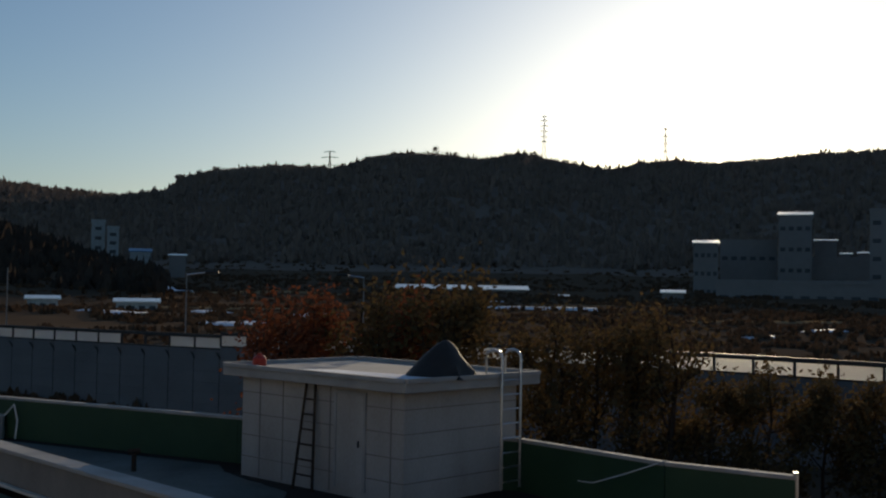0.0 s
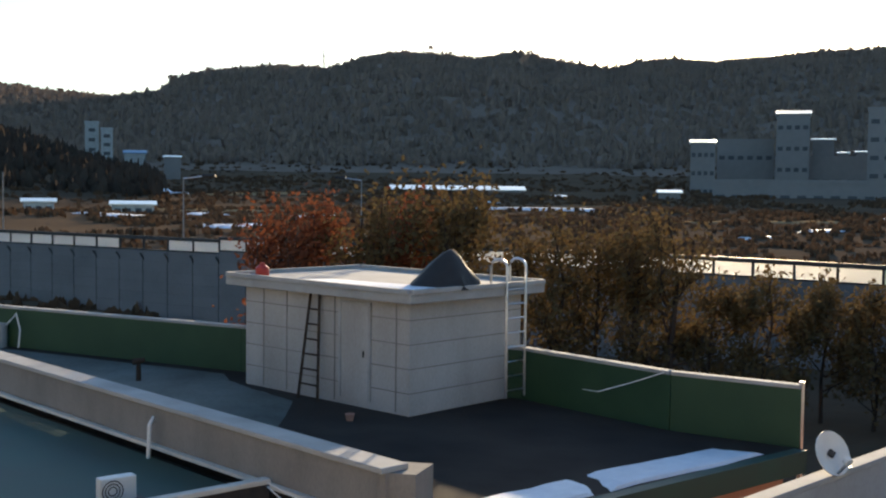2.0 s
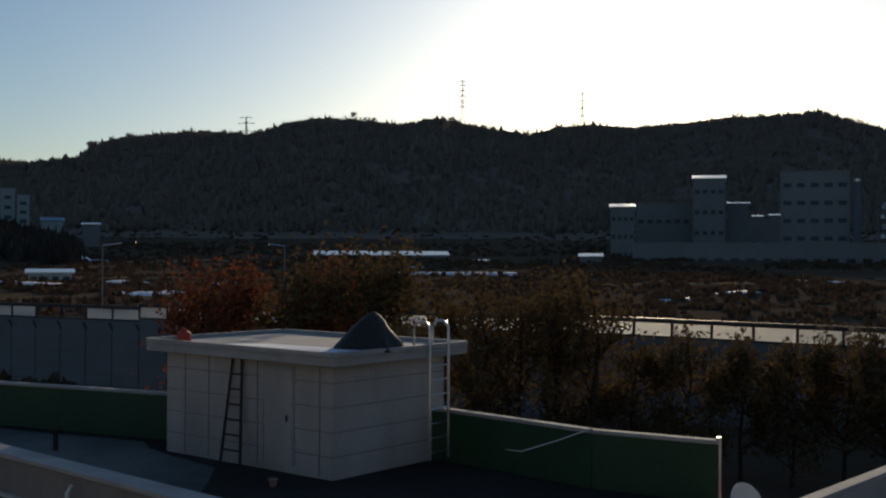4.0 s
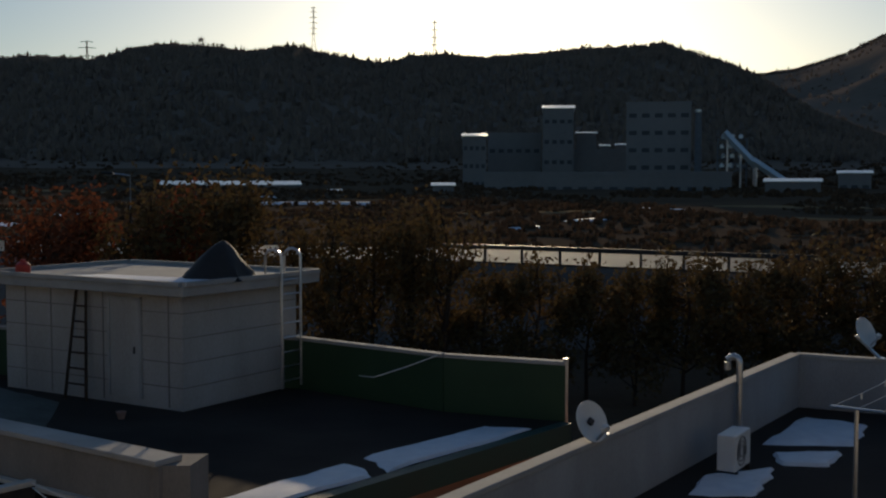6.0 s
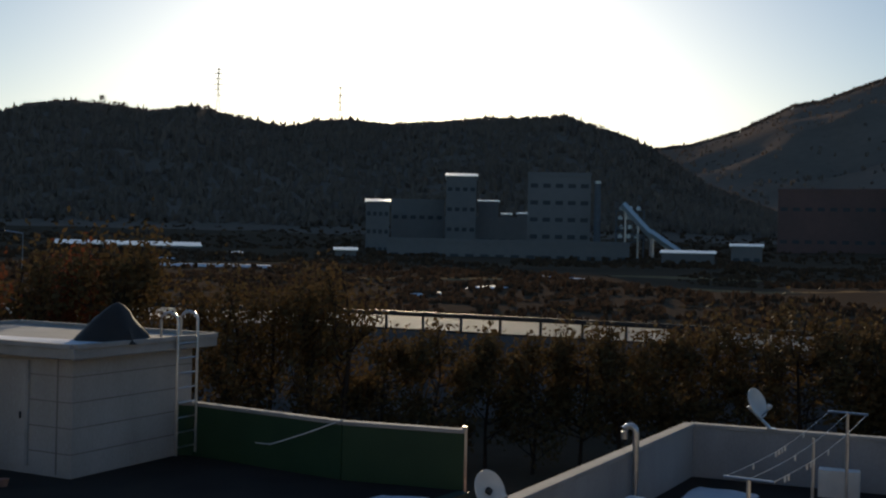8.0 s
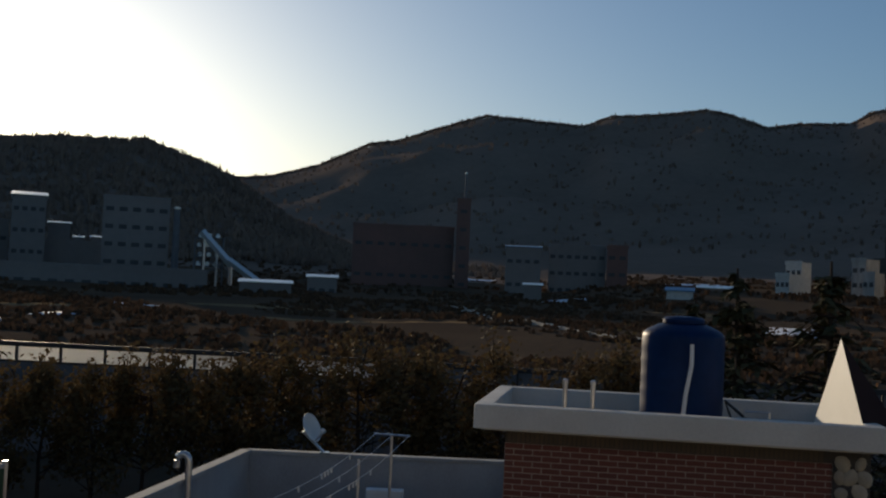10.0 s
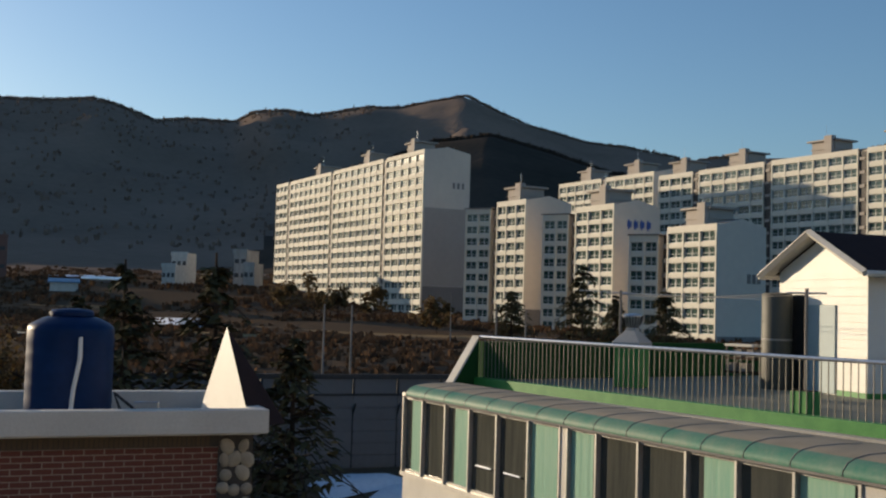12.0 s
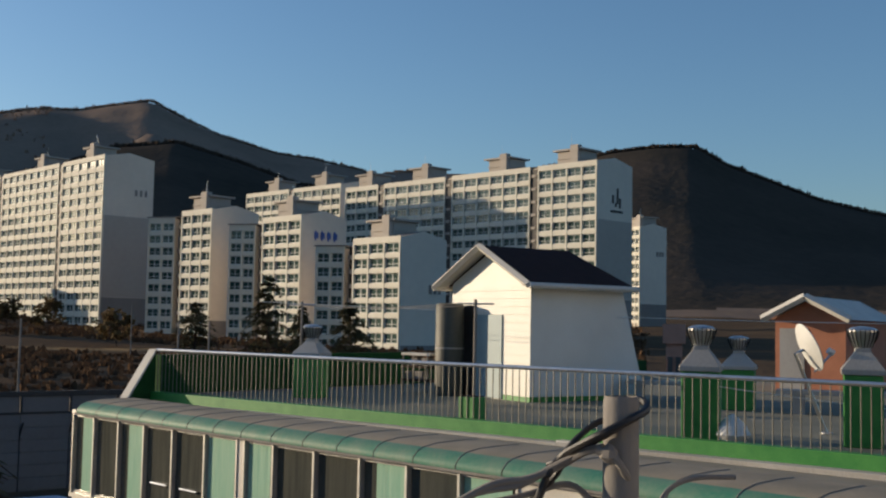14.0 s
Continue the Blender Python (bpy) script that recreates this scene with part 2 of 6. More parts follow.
class Mesh:
    def __init__(self):
        self.v, self.f, self.k = [], [], []

    def poly(self, pts, k=0):
        n = len(self.v)
        self.v += [tuple(p) for p in pts]
        self.f.append(tuple(range(n, n + len(pts))))
        self.k.append(k)
        return self

    def prism(self, pts, z0, z1, k=0):
        """An upright block over a plan outline (counter-clockwise)."""
        area = sum(pts[i - 1][0] * pts[i][1] - pts[i][0] * pts[i - 1][1] for i in range(len(pts)))
        pts = list(pts) if area > 0 else list(pts)[::-1]
        n, c = len(self.v), len(pts)
        self.v += [(p[0], p[1], z0) for p in pts] + [(p[0], p[1], z1) for p in pts]
        self.f += [tuple(range(n + c - 1, n - 1, -1)), tuple(range(n + c, n + 2 * c))]
        self.f += [(n + i, n + (i + 1) % c, n + c + (i + 1) % c, n + c + i) for i in range(c)]
        self.k += [k] * (c + 2)
        return self

    def bar(self, a, b, w, z0, z1, k=0):
        """A wall of thickness w along a to b in plan."""
        a, b = Vector(a[:2]), Vector(b[:2])
        u = (b - a).normalized()
        n = Vector((-u.y, u.x)) * (w / 2)
        return self.prism([a - n, b - n, b + n, a + n], z0, z1, k)

    def slab(self, o, u, w, u0, u1, w0, w1, z0, z1, k=0):
        """A block in a local frame: o plus spans along u and w."""
        return self.prism([o + u * u0 + w * w0, o + u * u1 + w * w0, o + u * u1 + w * w1, o + u * u0 + w * w1], z0, z1, k)

    def tube(self, pts, r0, r1=None, n=8, k=0):
        pts = [Vector(p) for p in pts]
        r1 = r0 if r1 is None else r1
        base, c = len(self.v), len(pts)
        for i, p in enumerate(pts):
            d = (pts[min(i + 1, c - 1)] - pts[max(i - 1, 0)]).normalized()
            s = d.orthogonal().normalized() if abs(d.z) > 0.9 else d.cross(Vector((0, 0, 1))).normalized()
            t = d.cross(s)
            r = r0 + (r1 - r0) * i / max(1, c - 1)
            self.v += [tuple(p + (s * math.cos(a) + t * math.sin(a)) * r) for a in (2 * math.pi * j / n for j in range(n))]
        for i in range(c - 1):
            for j in range(n):
                self.f.append((base + i * n + j, base + i * n + (j + 1) % n, base + (i + 1) * n + (j + 1) % n, base + (i + 1) * n + j))
                self.k.append(k)
        self.f += [tuple(range(base + n - 1, base - 1, -1)), tuple(range(base + (c - 1) * n, base + c * n))]
        self.k += [k, k]
        return self

    def lathe(self, c, prof, n=24, k=0):
        """A turned body: prof gives radius and height upwards."""
        base = len(self.v)
        for r, z in prof:
            self.v += [(c[0] + r * math.cos(2 * math.pi * j / n), c[1] + r * math.sin(2 * math.pi * j / n), c[2] + z) for j in range(n)]
        for i in range(len(prof) - 1):
            for j in range(n):
                self.f.append((base + i * n + j, base + i * n + (j + 1) % n, base + (i + 1) * n + (j + 1) % n, base + (i + 1) * n + j))
                self.k.append(k)
        self.f += [tuple(range(base + n - 1, base - 1, -1)), tuple(range(base + (len(prof) - 1) * n, base + len(prof) * n))]
        self.k += [k, k]
        return self

    def data(self, name, *mats, smooth=False):
        me = bpy.data.meshes.new(name)
        me.from_pydata(self.v, [], self.f)
        for m in mats:
            me.materials.append(m)
        me.polygons.foreach_set("material_index", self.k)
        if smooth:
            me.polygons.foreach_set("use_smooth", [True] * len(self.f))
            me.set_sharp_from_angle(angle=radians(40))
        me.update()
        return me


def thing(name, label, category, group="", place=(0, 0, 0), kind=""):
    ob = new(name)
    ob.location = place
    ob.empty_display_size = 0.2
    return tagged(ob, label, category, group, kind)


def part(name, mesh, mats, parent, label="", smooth=False, bevel=0.0):
    """Links a mesh, built in world metres, as one part of a thing."""
    mats = mats if isinstance(mats, (list, tuple)) else [mats]
    ob = new(name, mesh.data(name, *mats, smooth=smooth) if isinstance(mesh, Mesh) else mesh)
    if parent:
        ob.parent = parent
        if not parent.parent:
            ob.matrix_parent_inverse = Matrix.Translation(-Vector(parent.location))
    if label:
        ob["label"] = label
    if bevel:
        md = ob.modifiers.new("bevel", "BEVEL")
        md.width, md.segments, md.limit_method = bevel, 2, "ANGLE"
    return ob


def single(name, mesh, mats, label, category, kind="", group="", smooth=False, bevel=0.0):
    ob = part(name, mesh, mats, None, label, smooth, bevel)
    return tagged(ob, label, category, group, kind)


rnd = random.Random(7)

# ---- land ----
# skyline: bearing and elevation of the crest, degrees
NEAR_CREST = [(60, 6), (40, 5), (27, 4.75), (23.8, 4.4), (21.4, 4.3), (19.3, 4.6), (18.6, 5.2), (17.3, 5.6), (15.8, 5.8), (13, 6.07), (10.8, 5.95), (9, 6.62), (7.3, 6.85), (5.6, 6.8), (3.3, 6.6), (1.3, 6.97), (-0.5, 6.55), (-3.4, 6.1), (-4.8, 6.46), (-6.6, 6.55), (-8.6, 6.4), (-11.1, 6.55), (-13.7, 6.82), (-15, 6.8), (-17.6, 7.0), (-19.3, 6.4), (-20.7, 6.0), (-22, 5.4), (-25, 3.5), (-30, 1.5), (-36, 0.3)]
FAR_CREST = [(-14, 3), (-20, 5.3), (-22.7, 5.55), (-23.9, 5.68), (-26.2, 6.35), (-28, 7.2), (-28.8, 7.6), (-30.2, 7.8), (-32.3, 8.55), (-34.8, 9.32), (-37.3, 9.1), (-39.8, 8.92), (-41.2, 9.45), (-43.6, 9.55), (-45.9, 9.83), (-47, 9.62), (-48.9, 8.96), (-50.5, 9.15), (-52.8, 9.13), (-53.9, 9.72), (-55.4, 9.86), (-56.8, 9.65), (-59.5, 10.2), (-61.3, 10.26), (-62.7, 10.6), (-64.7, 10.97), (-66.2, 10.25), (-68, 9.5), (-71, 8.68), (-72.9, 8.48), (-75.3, 8.0), (-76, 7.68), (-77.2, 7.95), (-86, 8.0), (-92, 6), (-98, 4), (-120, 3), (-180, 3)]
FRONT_CREST = [(-50, 0), (-58, 6.5), (-63, 8.6), (-66, 9.0), (-69, 8.2), (-72, 7.2), (-76, 6.6), (-80, 7.4), (-85.9, 8.45), (-88.2, 9.06), (-90.4, 9.3), (-92.4, 9.3), (-94.1, 8.3), (-96.3, 7.42), (-98.4, 6.55), (-101.2, 5.78), (-110, 4.5), (-130, 2)]
SPUR_CREST = [(60, 4), (40, 4), (30, 3.2), (27, 2.6), (24, 1.7), (22, 1.1), (19.5, 0.5), (18, -0.6)]


def crest(table, az):
    t = sorted(table)
    return float(np.interp(az, [a for a, _ in t], [e for _, e in t]))


def ground(x, y, skip=None):
    """Height of the land at a place; skip leaves one range of hills out."""
    r = math.hypot(x, y)
    az = math.degrees(math.atan2(-x, y))
    z = float(np.interp(r, [0, 26, 40, 60, 120, 230, 300, 420, 600, 6000], [0, 0.1, 1.4, 1.7, 2.6, 4.2, 6.0, 10.0, 18.0, 60.0]))
    if r > 55:
        z += 0.5 * noise.noise((x * 0.03, y * 0.03, 1.0)) * min(1, (r - 55) / 40) * 2
    if 26 < r < 110 and az > -35:  # the cutting in front of the barrier
        z -= 1.5 * min(1.0, (az + 35) / 35) * float(np.interp(r, [26, 40, 75, 110], [0, 1, 1, 0]))
    if -60 < az < -38 and r > 250:  # foot of the hill below the villas
        z += 5.0 * min(1.0, (r - 250) / 70) * min(1.0, (az + 60) / 5, (-38 - az) / 5)
    out = z
    for table, rr, w0, w1 in ((NEAR_CREST, 950, 480, 500), (FAR_CREST, 2300, 1500, 700), (FRONT_CREST, 1500, 900, 500), (SPUR_CREST, 340, 130, 90)):
        if table is skip:
            continue
        e = crest(table, az)
        if table is NEAR_CREST and az > 60 or table is FAR_CREST and az > -14 or table is FRONT_CREST and (az > -50 or az < -130) or table is SPUR_CREST and not 18 < az < 60:
            e = 3.0 if table is NEAR_CREST else 0
        if e <= 0.3:
            continue
        s = (r - rr) / (w0 if r < rr else w1)
        if abs(s) < 1:
            k = (0.5 + 0.5 * math.cos(math.pi * s)) ** 0.75
            line = 8 + min(r, rr) * math.tan(radians(e)) - 0.0032 * rr
            gully = 1 + (noise.noise((x * 0.005, y * 0.005, rr)) * 0.5 + noise.noise((x * 0.015, y * 0.015, rr)) * 0.2) * min(1.0, 4 * k * (1 - k)) * (0.25 if table is FRONT_CREST else 0.6)
            out = max(out, min(z + (line - z) * k * gully, line))
    return out


def make_ground():
    azs = list(np.arange(-112, 46, 0.5)) + list(np.arange(46, 248, 6.0))
    rs = [0, 10, 20, 26, 32, 36, 40, 45, 52, 60, 70, 80, 95, 110, 130, 150, 175, 200, 230, 260, 300, 340, 380, 420, 460, 500] + list(range(540, 1120, 40)) + list(range(1120, 2600, 60)) + [2700, 2900, 3200, 4000]
    m = Mesh()
    m.v = [(*at(a, r), ground(*at(a, r))) for a in azs for r in rs[1:]] + [(0, 0, 0)]
    nr, na = len(rs) - 1, len(azs)
    for i in range(na):
        j = (i + 1) % na
        m.f.append((len(m.v) - 1, j * nr, i * nr))
        m.k.append(0)
        for k in range(nr - 1):
            m.f.append((i * nr + k, j * nr + k, j * nr + k + 1, i * nr + k + 1))
            p = at(azs[i], rs[k + 1])
            # the front hill gets a darker colour than the other slopes
            on_front = azs[i] < -48 and ground(*p) > ground(*p, FRONT_CREST) + 0.5
            m.k.append(0 if rs[k + 1] <= 480 else 2 if on_front else 1)
    m.f = [f[::-1] for f in m.f]
    me = m.data("ground", GRASS, HILLM, FRONTM)
    me.polygons.foreach_set("use_smooth", [True] * len(m.f))
    single("ground", me, [], "dry brown winter land rising to wooded hills", "ground", "structure")


make_ground()


def tuft(m, p, h, w, n, lift=0.25):
    """A ragged clump of upright slivers, for woods and scrub seen from afar."""
    for _ in range(n):
        a, b = rnd.uniform(0, 6.283), rnd.uniform(0, 6.283)
        q = Vector(p) + Vector((math.cos(a), math.sin(a), 0)) * rnd.uniform(0, w)
        t = q + Vector((rnd.uniform(-w, w) * 0.4, rnd.uniform(-w, w) * 0.4, h * rnd.uniform(0.6, 1.1)))
        s = Vector((math.cos(b), math.sin(b), 0)) * w * rnd.uniform(0.3, 0.6)
        mid = q.lerp(t, rnd.uniform(lift, 0.7))
        m.poly([q - Vector((0, 0, 1)), mid + s, t, mid - s])


def make_woods():
    m, spur = Mesh(), Mesh()
    for rr, lo, hi, n, hh, slope in ((950, -36, 44, 24000, 6, 0.85), (340, 18.2, 46, 2600, 4, 0.9), (1500, -108, -58, 4600, 6, 0.0), (2300, -60, -20, 6000, 8, 0.3), (2300, -78, -60, 1500, 7, 0.0)):
        for _ in range(n):
            az = rnd.uniform(lo, hi)
            r = rr - rnd.random() ** 1.4 * rr * (0.3 if rr == 340 else 0.52) if rnd.random() < slope else rr + rnd.uniform(-26, 8)
            x, y = at(az, r)
            z = ground(x, y)
            if z > 15 + 0.006 * r or rr == 340 and z > float(np.interp(r, [230, 420], [5.2, 11])):
                big = 1.5 if rnd.random() < 0.05 else 1.0
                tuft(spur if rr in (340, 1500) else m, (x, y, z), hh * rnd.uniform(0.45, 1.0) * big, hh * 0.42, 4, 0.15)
    single("spur_woods", spur, THICKET, "dark thicket on the low spur and front hill", "woods", "stuff")
    single("far_woods", m, WOODS, "bare winter woodland covering the hills", "woods", "stuff")
    s = Mesh()
    for _ in range(19000):
        az, r = rnd.uniform(-90, 34), rnd.uniform(58, 330) if rnd.random() < 0.75 else rnd.uniform(330, 560)
        x, y = at(az, r)
        if noise.noise((x * 0.02, y * 0.02, 5)) > -0.3:
            tuft(s, (x, y, ground(x, y)), rnd.uniform(0.2, 0.75) * (1 + r / 400), rnd.uniform(0.3, 0.7) * (1 + r / 300), 5, 0.3)
    single("dry_scrub", s, SCRUB, "rusty brown dry shrubs and grass over the field", "shrubs", "stuff")


make_woods()


def snow_patch(az, d, w, l, dz=0.12):
    m = Mesh()
    c = at(az, d)
    n = 18
    for ring, h in ((1.0, 0.02), (0.7, dz)):
        m.v += [(c.x + math.cos(a) * w * ring * (1 + 0.25 * math.sin(3 * a + d)), c.y + math.sin(a) * l * ring * (1 + 0.2 * math.sin(2 * a + az)), 0) for a in (2 * math.pi * i / n for i in range(n))]
    m.v = [(x, y, ground(x, y) + (0.05 if i < n else dz + 0.15)) for i, (x, y, _) in enumerate(m.v)]
    m.f = [(i, (i + 1) % n, n + (i + 1) % n, n + i) for i in range(n)] + [tuple(range(n, 2 * n))]
    m.k = [0] * (n + 1)
    single("snow_patch", m, SNOW, "leftover snow patch on the dry ground", "snow", smooth=True)


for q in ((-59.7, 41, 2.2, 1.4), (-62, 39, 1.6, 1.2), (-14, 150, 3, 2), (12, 170, 4, 2.5), (17, 190, 4, 3), (22, 180, 4, 3)):
    snow_patch(*q)


def strip(name, label, cat, az0, d0, az1, d1, width, height, m_, kind=""):
    """A low bank or track laid along the land between two bearings."""
    m = Mesh()
    a, c = at(az0, d0), at(az1, d1)
    n = 24
    side = Vector((-(c - a).y, (c - a).x)).normalized()
    rows = ((-0.5, -0.3), (-0.32, 1.0), (0.32, 1.0), (0.5, -0.3))
    for i in range(n + 1):
        p = a.lerp(c, i / n)
        wob = noise.noise((i * 0.45, d0, az0)) * width * 0.25
        for k, h in rows:
            q = p + side * (k * width * (1 + 0.3 * noise.noise((i * 0.6, k * 3, d0))) + wob)
            m.v.append((q.x, q.y, ground(q.x, q.y) + (height if h > 0 else -0.3)))
    m.f = [(i * 4 + 4 + k, i * 4 + 5 + k, i * 4 + k + 1, i * 4 + k) for i in range(n) for k in range(3)]
    m.k = [0] * len(m.f)
    single(name, m, m_, label, cat, kind, smooth=True)


for q in ((20.4, 300, 18.1, 290, 9, 0.5), (21.9, 172, 20.2, 170, 9, 0.4), (17.6, 148, 14.3, 150, 12, 0.35), (3.6, 214, -2.7, 216, 2.5, 0.2), (-10.0, 138, -11.4, 140, 2.5, 0.15), (-11.4, 165, -12.6, 168, 3, 0.15), (-38.3, 300, -40.2, 305, 9, 0.5), (7.0, 265, 2.0, 262, 2.5, 0.2), (13, 180, 10.5, 184, 5, 0.3), (-16, 190, -19, 186, 2, 0.15)):
    strip("snow_strip", "long strip of old snow across the fields", "snow", *q, SNOW)
for q in ((18.0, 285, 9.1, 300, 8, 0.15), (12.0, 235, -4.0, 240, 6, 0.15), (24.0, 200, 13.0, 205, 7, 0.15), (-4.0, 180, -15.0, 175, 6, 0.15), (-20, 210, -33, 225, 7, 0.15), (-24, 165, -35, 170, 6, 0.15), (-34, 250, -48, 262, 8, 0.15), (-45, 150, -56, 165, 6, 0.15), (-54, 190, -66, 178, 7, 0.15)):
    strip("field_bank", "low terrace bank of pale dry grass", "bank", *q, BANK)
for q in ((-29.3, 520, -31.9, 520, 9, 0.6), (-33.6, 530, -35.6, 525, 9, 0.6), (-44, 420, -47, 425, 10, 0.5), (-50.45, 178, -50.5, 232, 9, 0.6)):
    strip("snow_strip", "long strip of old snow across the fields", "snow", *q, SNOW)
strip("field_track", "pale dirt track winding through the field", "track", -33.5, 262, -37.6, 180, 4, 0.25, DUST)
strip("field_track", "pale dirt track winding through the field", "track", -37.5, 181, -43.5, 146, 4, 0.25, DUST)

# ---- sound barrier along the road ----
FENCE = [at(31, 88), at(15, 64), at(-8.6, 52), at(-30, 46), at(-50, 43.5), at(-66, 47), at(-84, 56)]


def make_barrier():
    b = thing("sound_barrier", "long grey panel barrier with pale clear panes on top", "fence")
    panels, rail = Mesh(), Mesh()
    spots = []
    for a, c in zip(FENCE, FENCE[1:]):
        n = max(1, round((c - a).length / 2.0))
        spots += [a.lerp(c, i / n) for i in range(n)]
    spots.append(FENCE[-1])
    post = Mesh().bar((-0.06, 0), (0.06, 0), 0.1, 0, 4.0).tube([(0, 0, 3.95), (0, -0.08, 4.3), (0, -0.35, 4.6)], 0.05, 0.04, 6).data("post", DARKM)
    for i, (a, c) in enumerate(zip(spots, spots[1:])):
        low = 0.15 if a.x < -20 else 0
        z0 = ground(*a) - 0.4
        zt = 4.35 - low
        u = (c - a).normalized()
        for k in range(7):
            h0 = z0 + (zt - z0) * k / 7
            panels.bar(a, c - u * 0.06, 0.12 + 0.03 * (k % 2), h0, z0 + (zt - z0) * (k + 1) / 7 - 0.03)
        part("backing_panel", Mesh().bar(a, c, 0.06, z0 - 0.6, zt), WALLP, b)
        rail.bar(a, c, 0.14, zt + 0.66, zt + 0.86)
        rail.bar(a, c, 0.16, zt, zt + 0.08)
        rail.bar(a - u * 0.04, a + u * 0.04, 0.16, zt, zt + 0.7)
        ang = math.atan2(u.y, u.x)
        p = part("post", post, [], b)
        p.location = (a.x, a.y, -0.55)
        p.rotation_euler = (0, 0, ang if u.x > 0 else ang + math.pi)
        if rnd.random() < 0.93:
            part("top_panel" if a.x > 22 else "clear_pane", Mesh().bar(a + u * 0.05, c - u * 0.05, 0.02, zt + 0.08, zt + 0.66), WALLP if a.x > 22 else CLEAR, b)
    part("panel_wall", panels, WALLP, b)["kind"] = "stuff"
    part("rail", rail, DARKM, b)["kind"] = "stuff"


make_barrier()


# ---- apartment blocks ----
def window_mesh(w, h):
    """A sliding window: one moulded frame with the glass set back in its four fields."""
    m = Mesh()
    xs = [-w / 2, -w / 2 + 0.07, -0.04, 0.04, w / 2 - 0.07, w / 2]
    zs = [0, 0.1, h * 0.36, h * 0.36 + 0.08, h - 0.1, h]
    m.v = [(x, -0.09, z) for z in zs for x in xs]
    for r in range(5):
        for q in range(5):
            a = [r * 6 + q, r * 6 + q + 1, r * 6 + q + 7, r * 6 + q + 6]
            if r in (1, 3) and q in (1, 3):
                n = len(m.v)
                m.v += [(m.v[k][0], 0.0, m.v[k][2]) for k in a]
                m.f.append((n, n + 1, n + 2, n + 3))
                m.k.append(1)
                for k in range(4):
                    m.f.append((a[k], a[(k + 1) % 4], n + (k + 1) % 4, n + k))
                    m.k.append(0)
            else:
                m.f.append(tuple(a))
                m.k.append(0)
    n = len(m.v)
    rim = [0, 5, 35, 30]
    m.v += [(m.v[k][0], 0.04, m.v[k][2]) for k in rim]
    edges = ([0, 1, 2, 3, 4, 5], [5, 11, 17, 23, 29, 35], [35, 34, 33, 32, 31, 30], [30, 24, 18, 12, 6, 0])
    for k, e in enumerate(edges):
        m.f.append((*e[::-1], n + k, n + (k + 1) % 4))
        m.k.append(0)
    return m.data("window", APTF, APTG)


WIN = {w: window_mesh(w, 1.7) for w in (2.9, 2.1, 1.1)}


def reach(c, u, az):
    """How far along u from c the bearing az is met."""
    d = at(az, 1)
    return -(c.x * d.y - c.y * d.x) / (u.x * d.y - u.y * d.x)


def facade(b, c, u, w, a, e, top, zbot, nf, fh, pitch):
    """One stretch of a window front: spandrels, piers and windows."""
    n = max(1, round((e - a) / pitch))
    bw = (e - a) / n
    part("spandrel", Mesh().slab(c, u, w, a, e, -0.05, 0.36, top - 0.9, top + 0.25), APTW, b)
    for f in range(1, nf + 1):
        zz = top - 0.9 - f * fh
        part("spandrel", Mesh().slab(c, u, w, a, e, -0.05, 0.36, zz, zz + fh - 1.75), APTW, b)
    for i in range(n + 1):
        x = a + i * bw
        ww = 0.4 if i not in (0, n) else 0.7
        part("pier", Mesh().slab(c, u, w, max(a, x - ww / 2), min(e, x + ww / 2), -0.12, 0.355, zbot, top - 0.9), APTW, b)
    ang = math.atan2(u.y, u.x)
    flip = w.dot(Vector((-math.sin(ang), math.cos(ang)))) < 0
    for f in range(nf):
        for i in range(n):
            size = 2.9 if i % 3 != 2 else 2.1
            if bw < 3.4:
                size = 2.1
            z = top - 0.9 - f * fh - 1.72
            o = part("window", WIN[size], [], b)
            p = c + u * (a + (i + 0.5) * bw) + w * 0.30
            o.location = (p.x, p.y, z)
            o.rotation_euler = (0, 0, ang + (math.pi if flip else 0))
            o.scale.x = (bw - 0.5) / size


def angled_wing(b, c, l, az_slot, az_start, az_end, ztop, zbot, fh):
    """The lower wing of a block, turned away from the sun, behind a stair slot filled near-black as shade."""
    u = (l - c).normalized()
    w = Vector((-u.y, u.x))
    w = w if w.dot(c) > 0 else -w
    s0, s1 = reach(c, u, az_slot), reach(c, u, az_start)
    # near-black slab stands in for the shade inside the stair recess
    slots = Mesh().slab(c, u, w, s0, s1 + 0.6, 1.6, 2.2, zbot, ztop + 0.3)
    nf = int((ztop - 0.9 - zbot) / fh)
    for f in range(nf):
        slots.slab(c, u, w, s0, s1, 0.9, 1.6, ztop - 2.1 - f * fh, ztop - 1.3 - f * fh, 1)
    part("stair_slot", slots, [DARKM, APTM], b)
    p = c + u * s1
    v = Vector((math.cos(radians(83)), math.sin(radians(83))))
    q = Vector((v.y, -v.x))
    L = reach(p, v, az_end)
    part("wing_body", Mesh().slab(p, v, q, 0, L, 0.35, 7.0, zbot, ztop), APTS, b)
    part("wing_roof", Mesh().slab(p, v, q, -0.3, L + 0.3, -0.3, 7.3, ztop + 0.25, ztop + 0.5), APTD, b)
    facade(b, p, v, q, 0, L, ztop, zbot, nf, fh, 3.0)


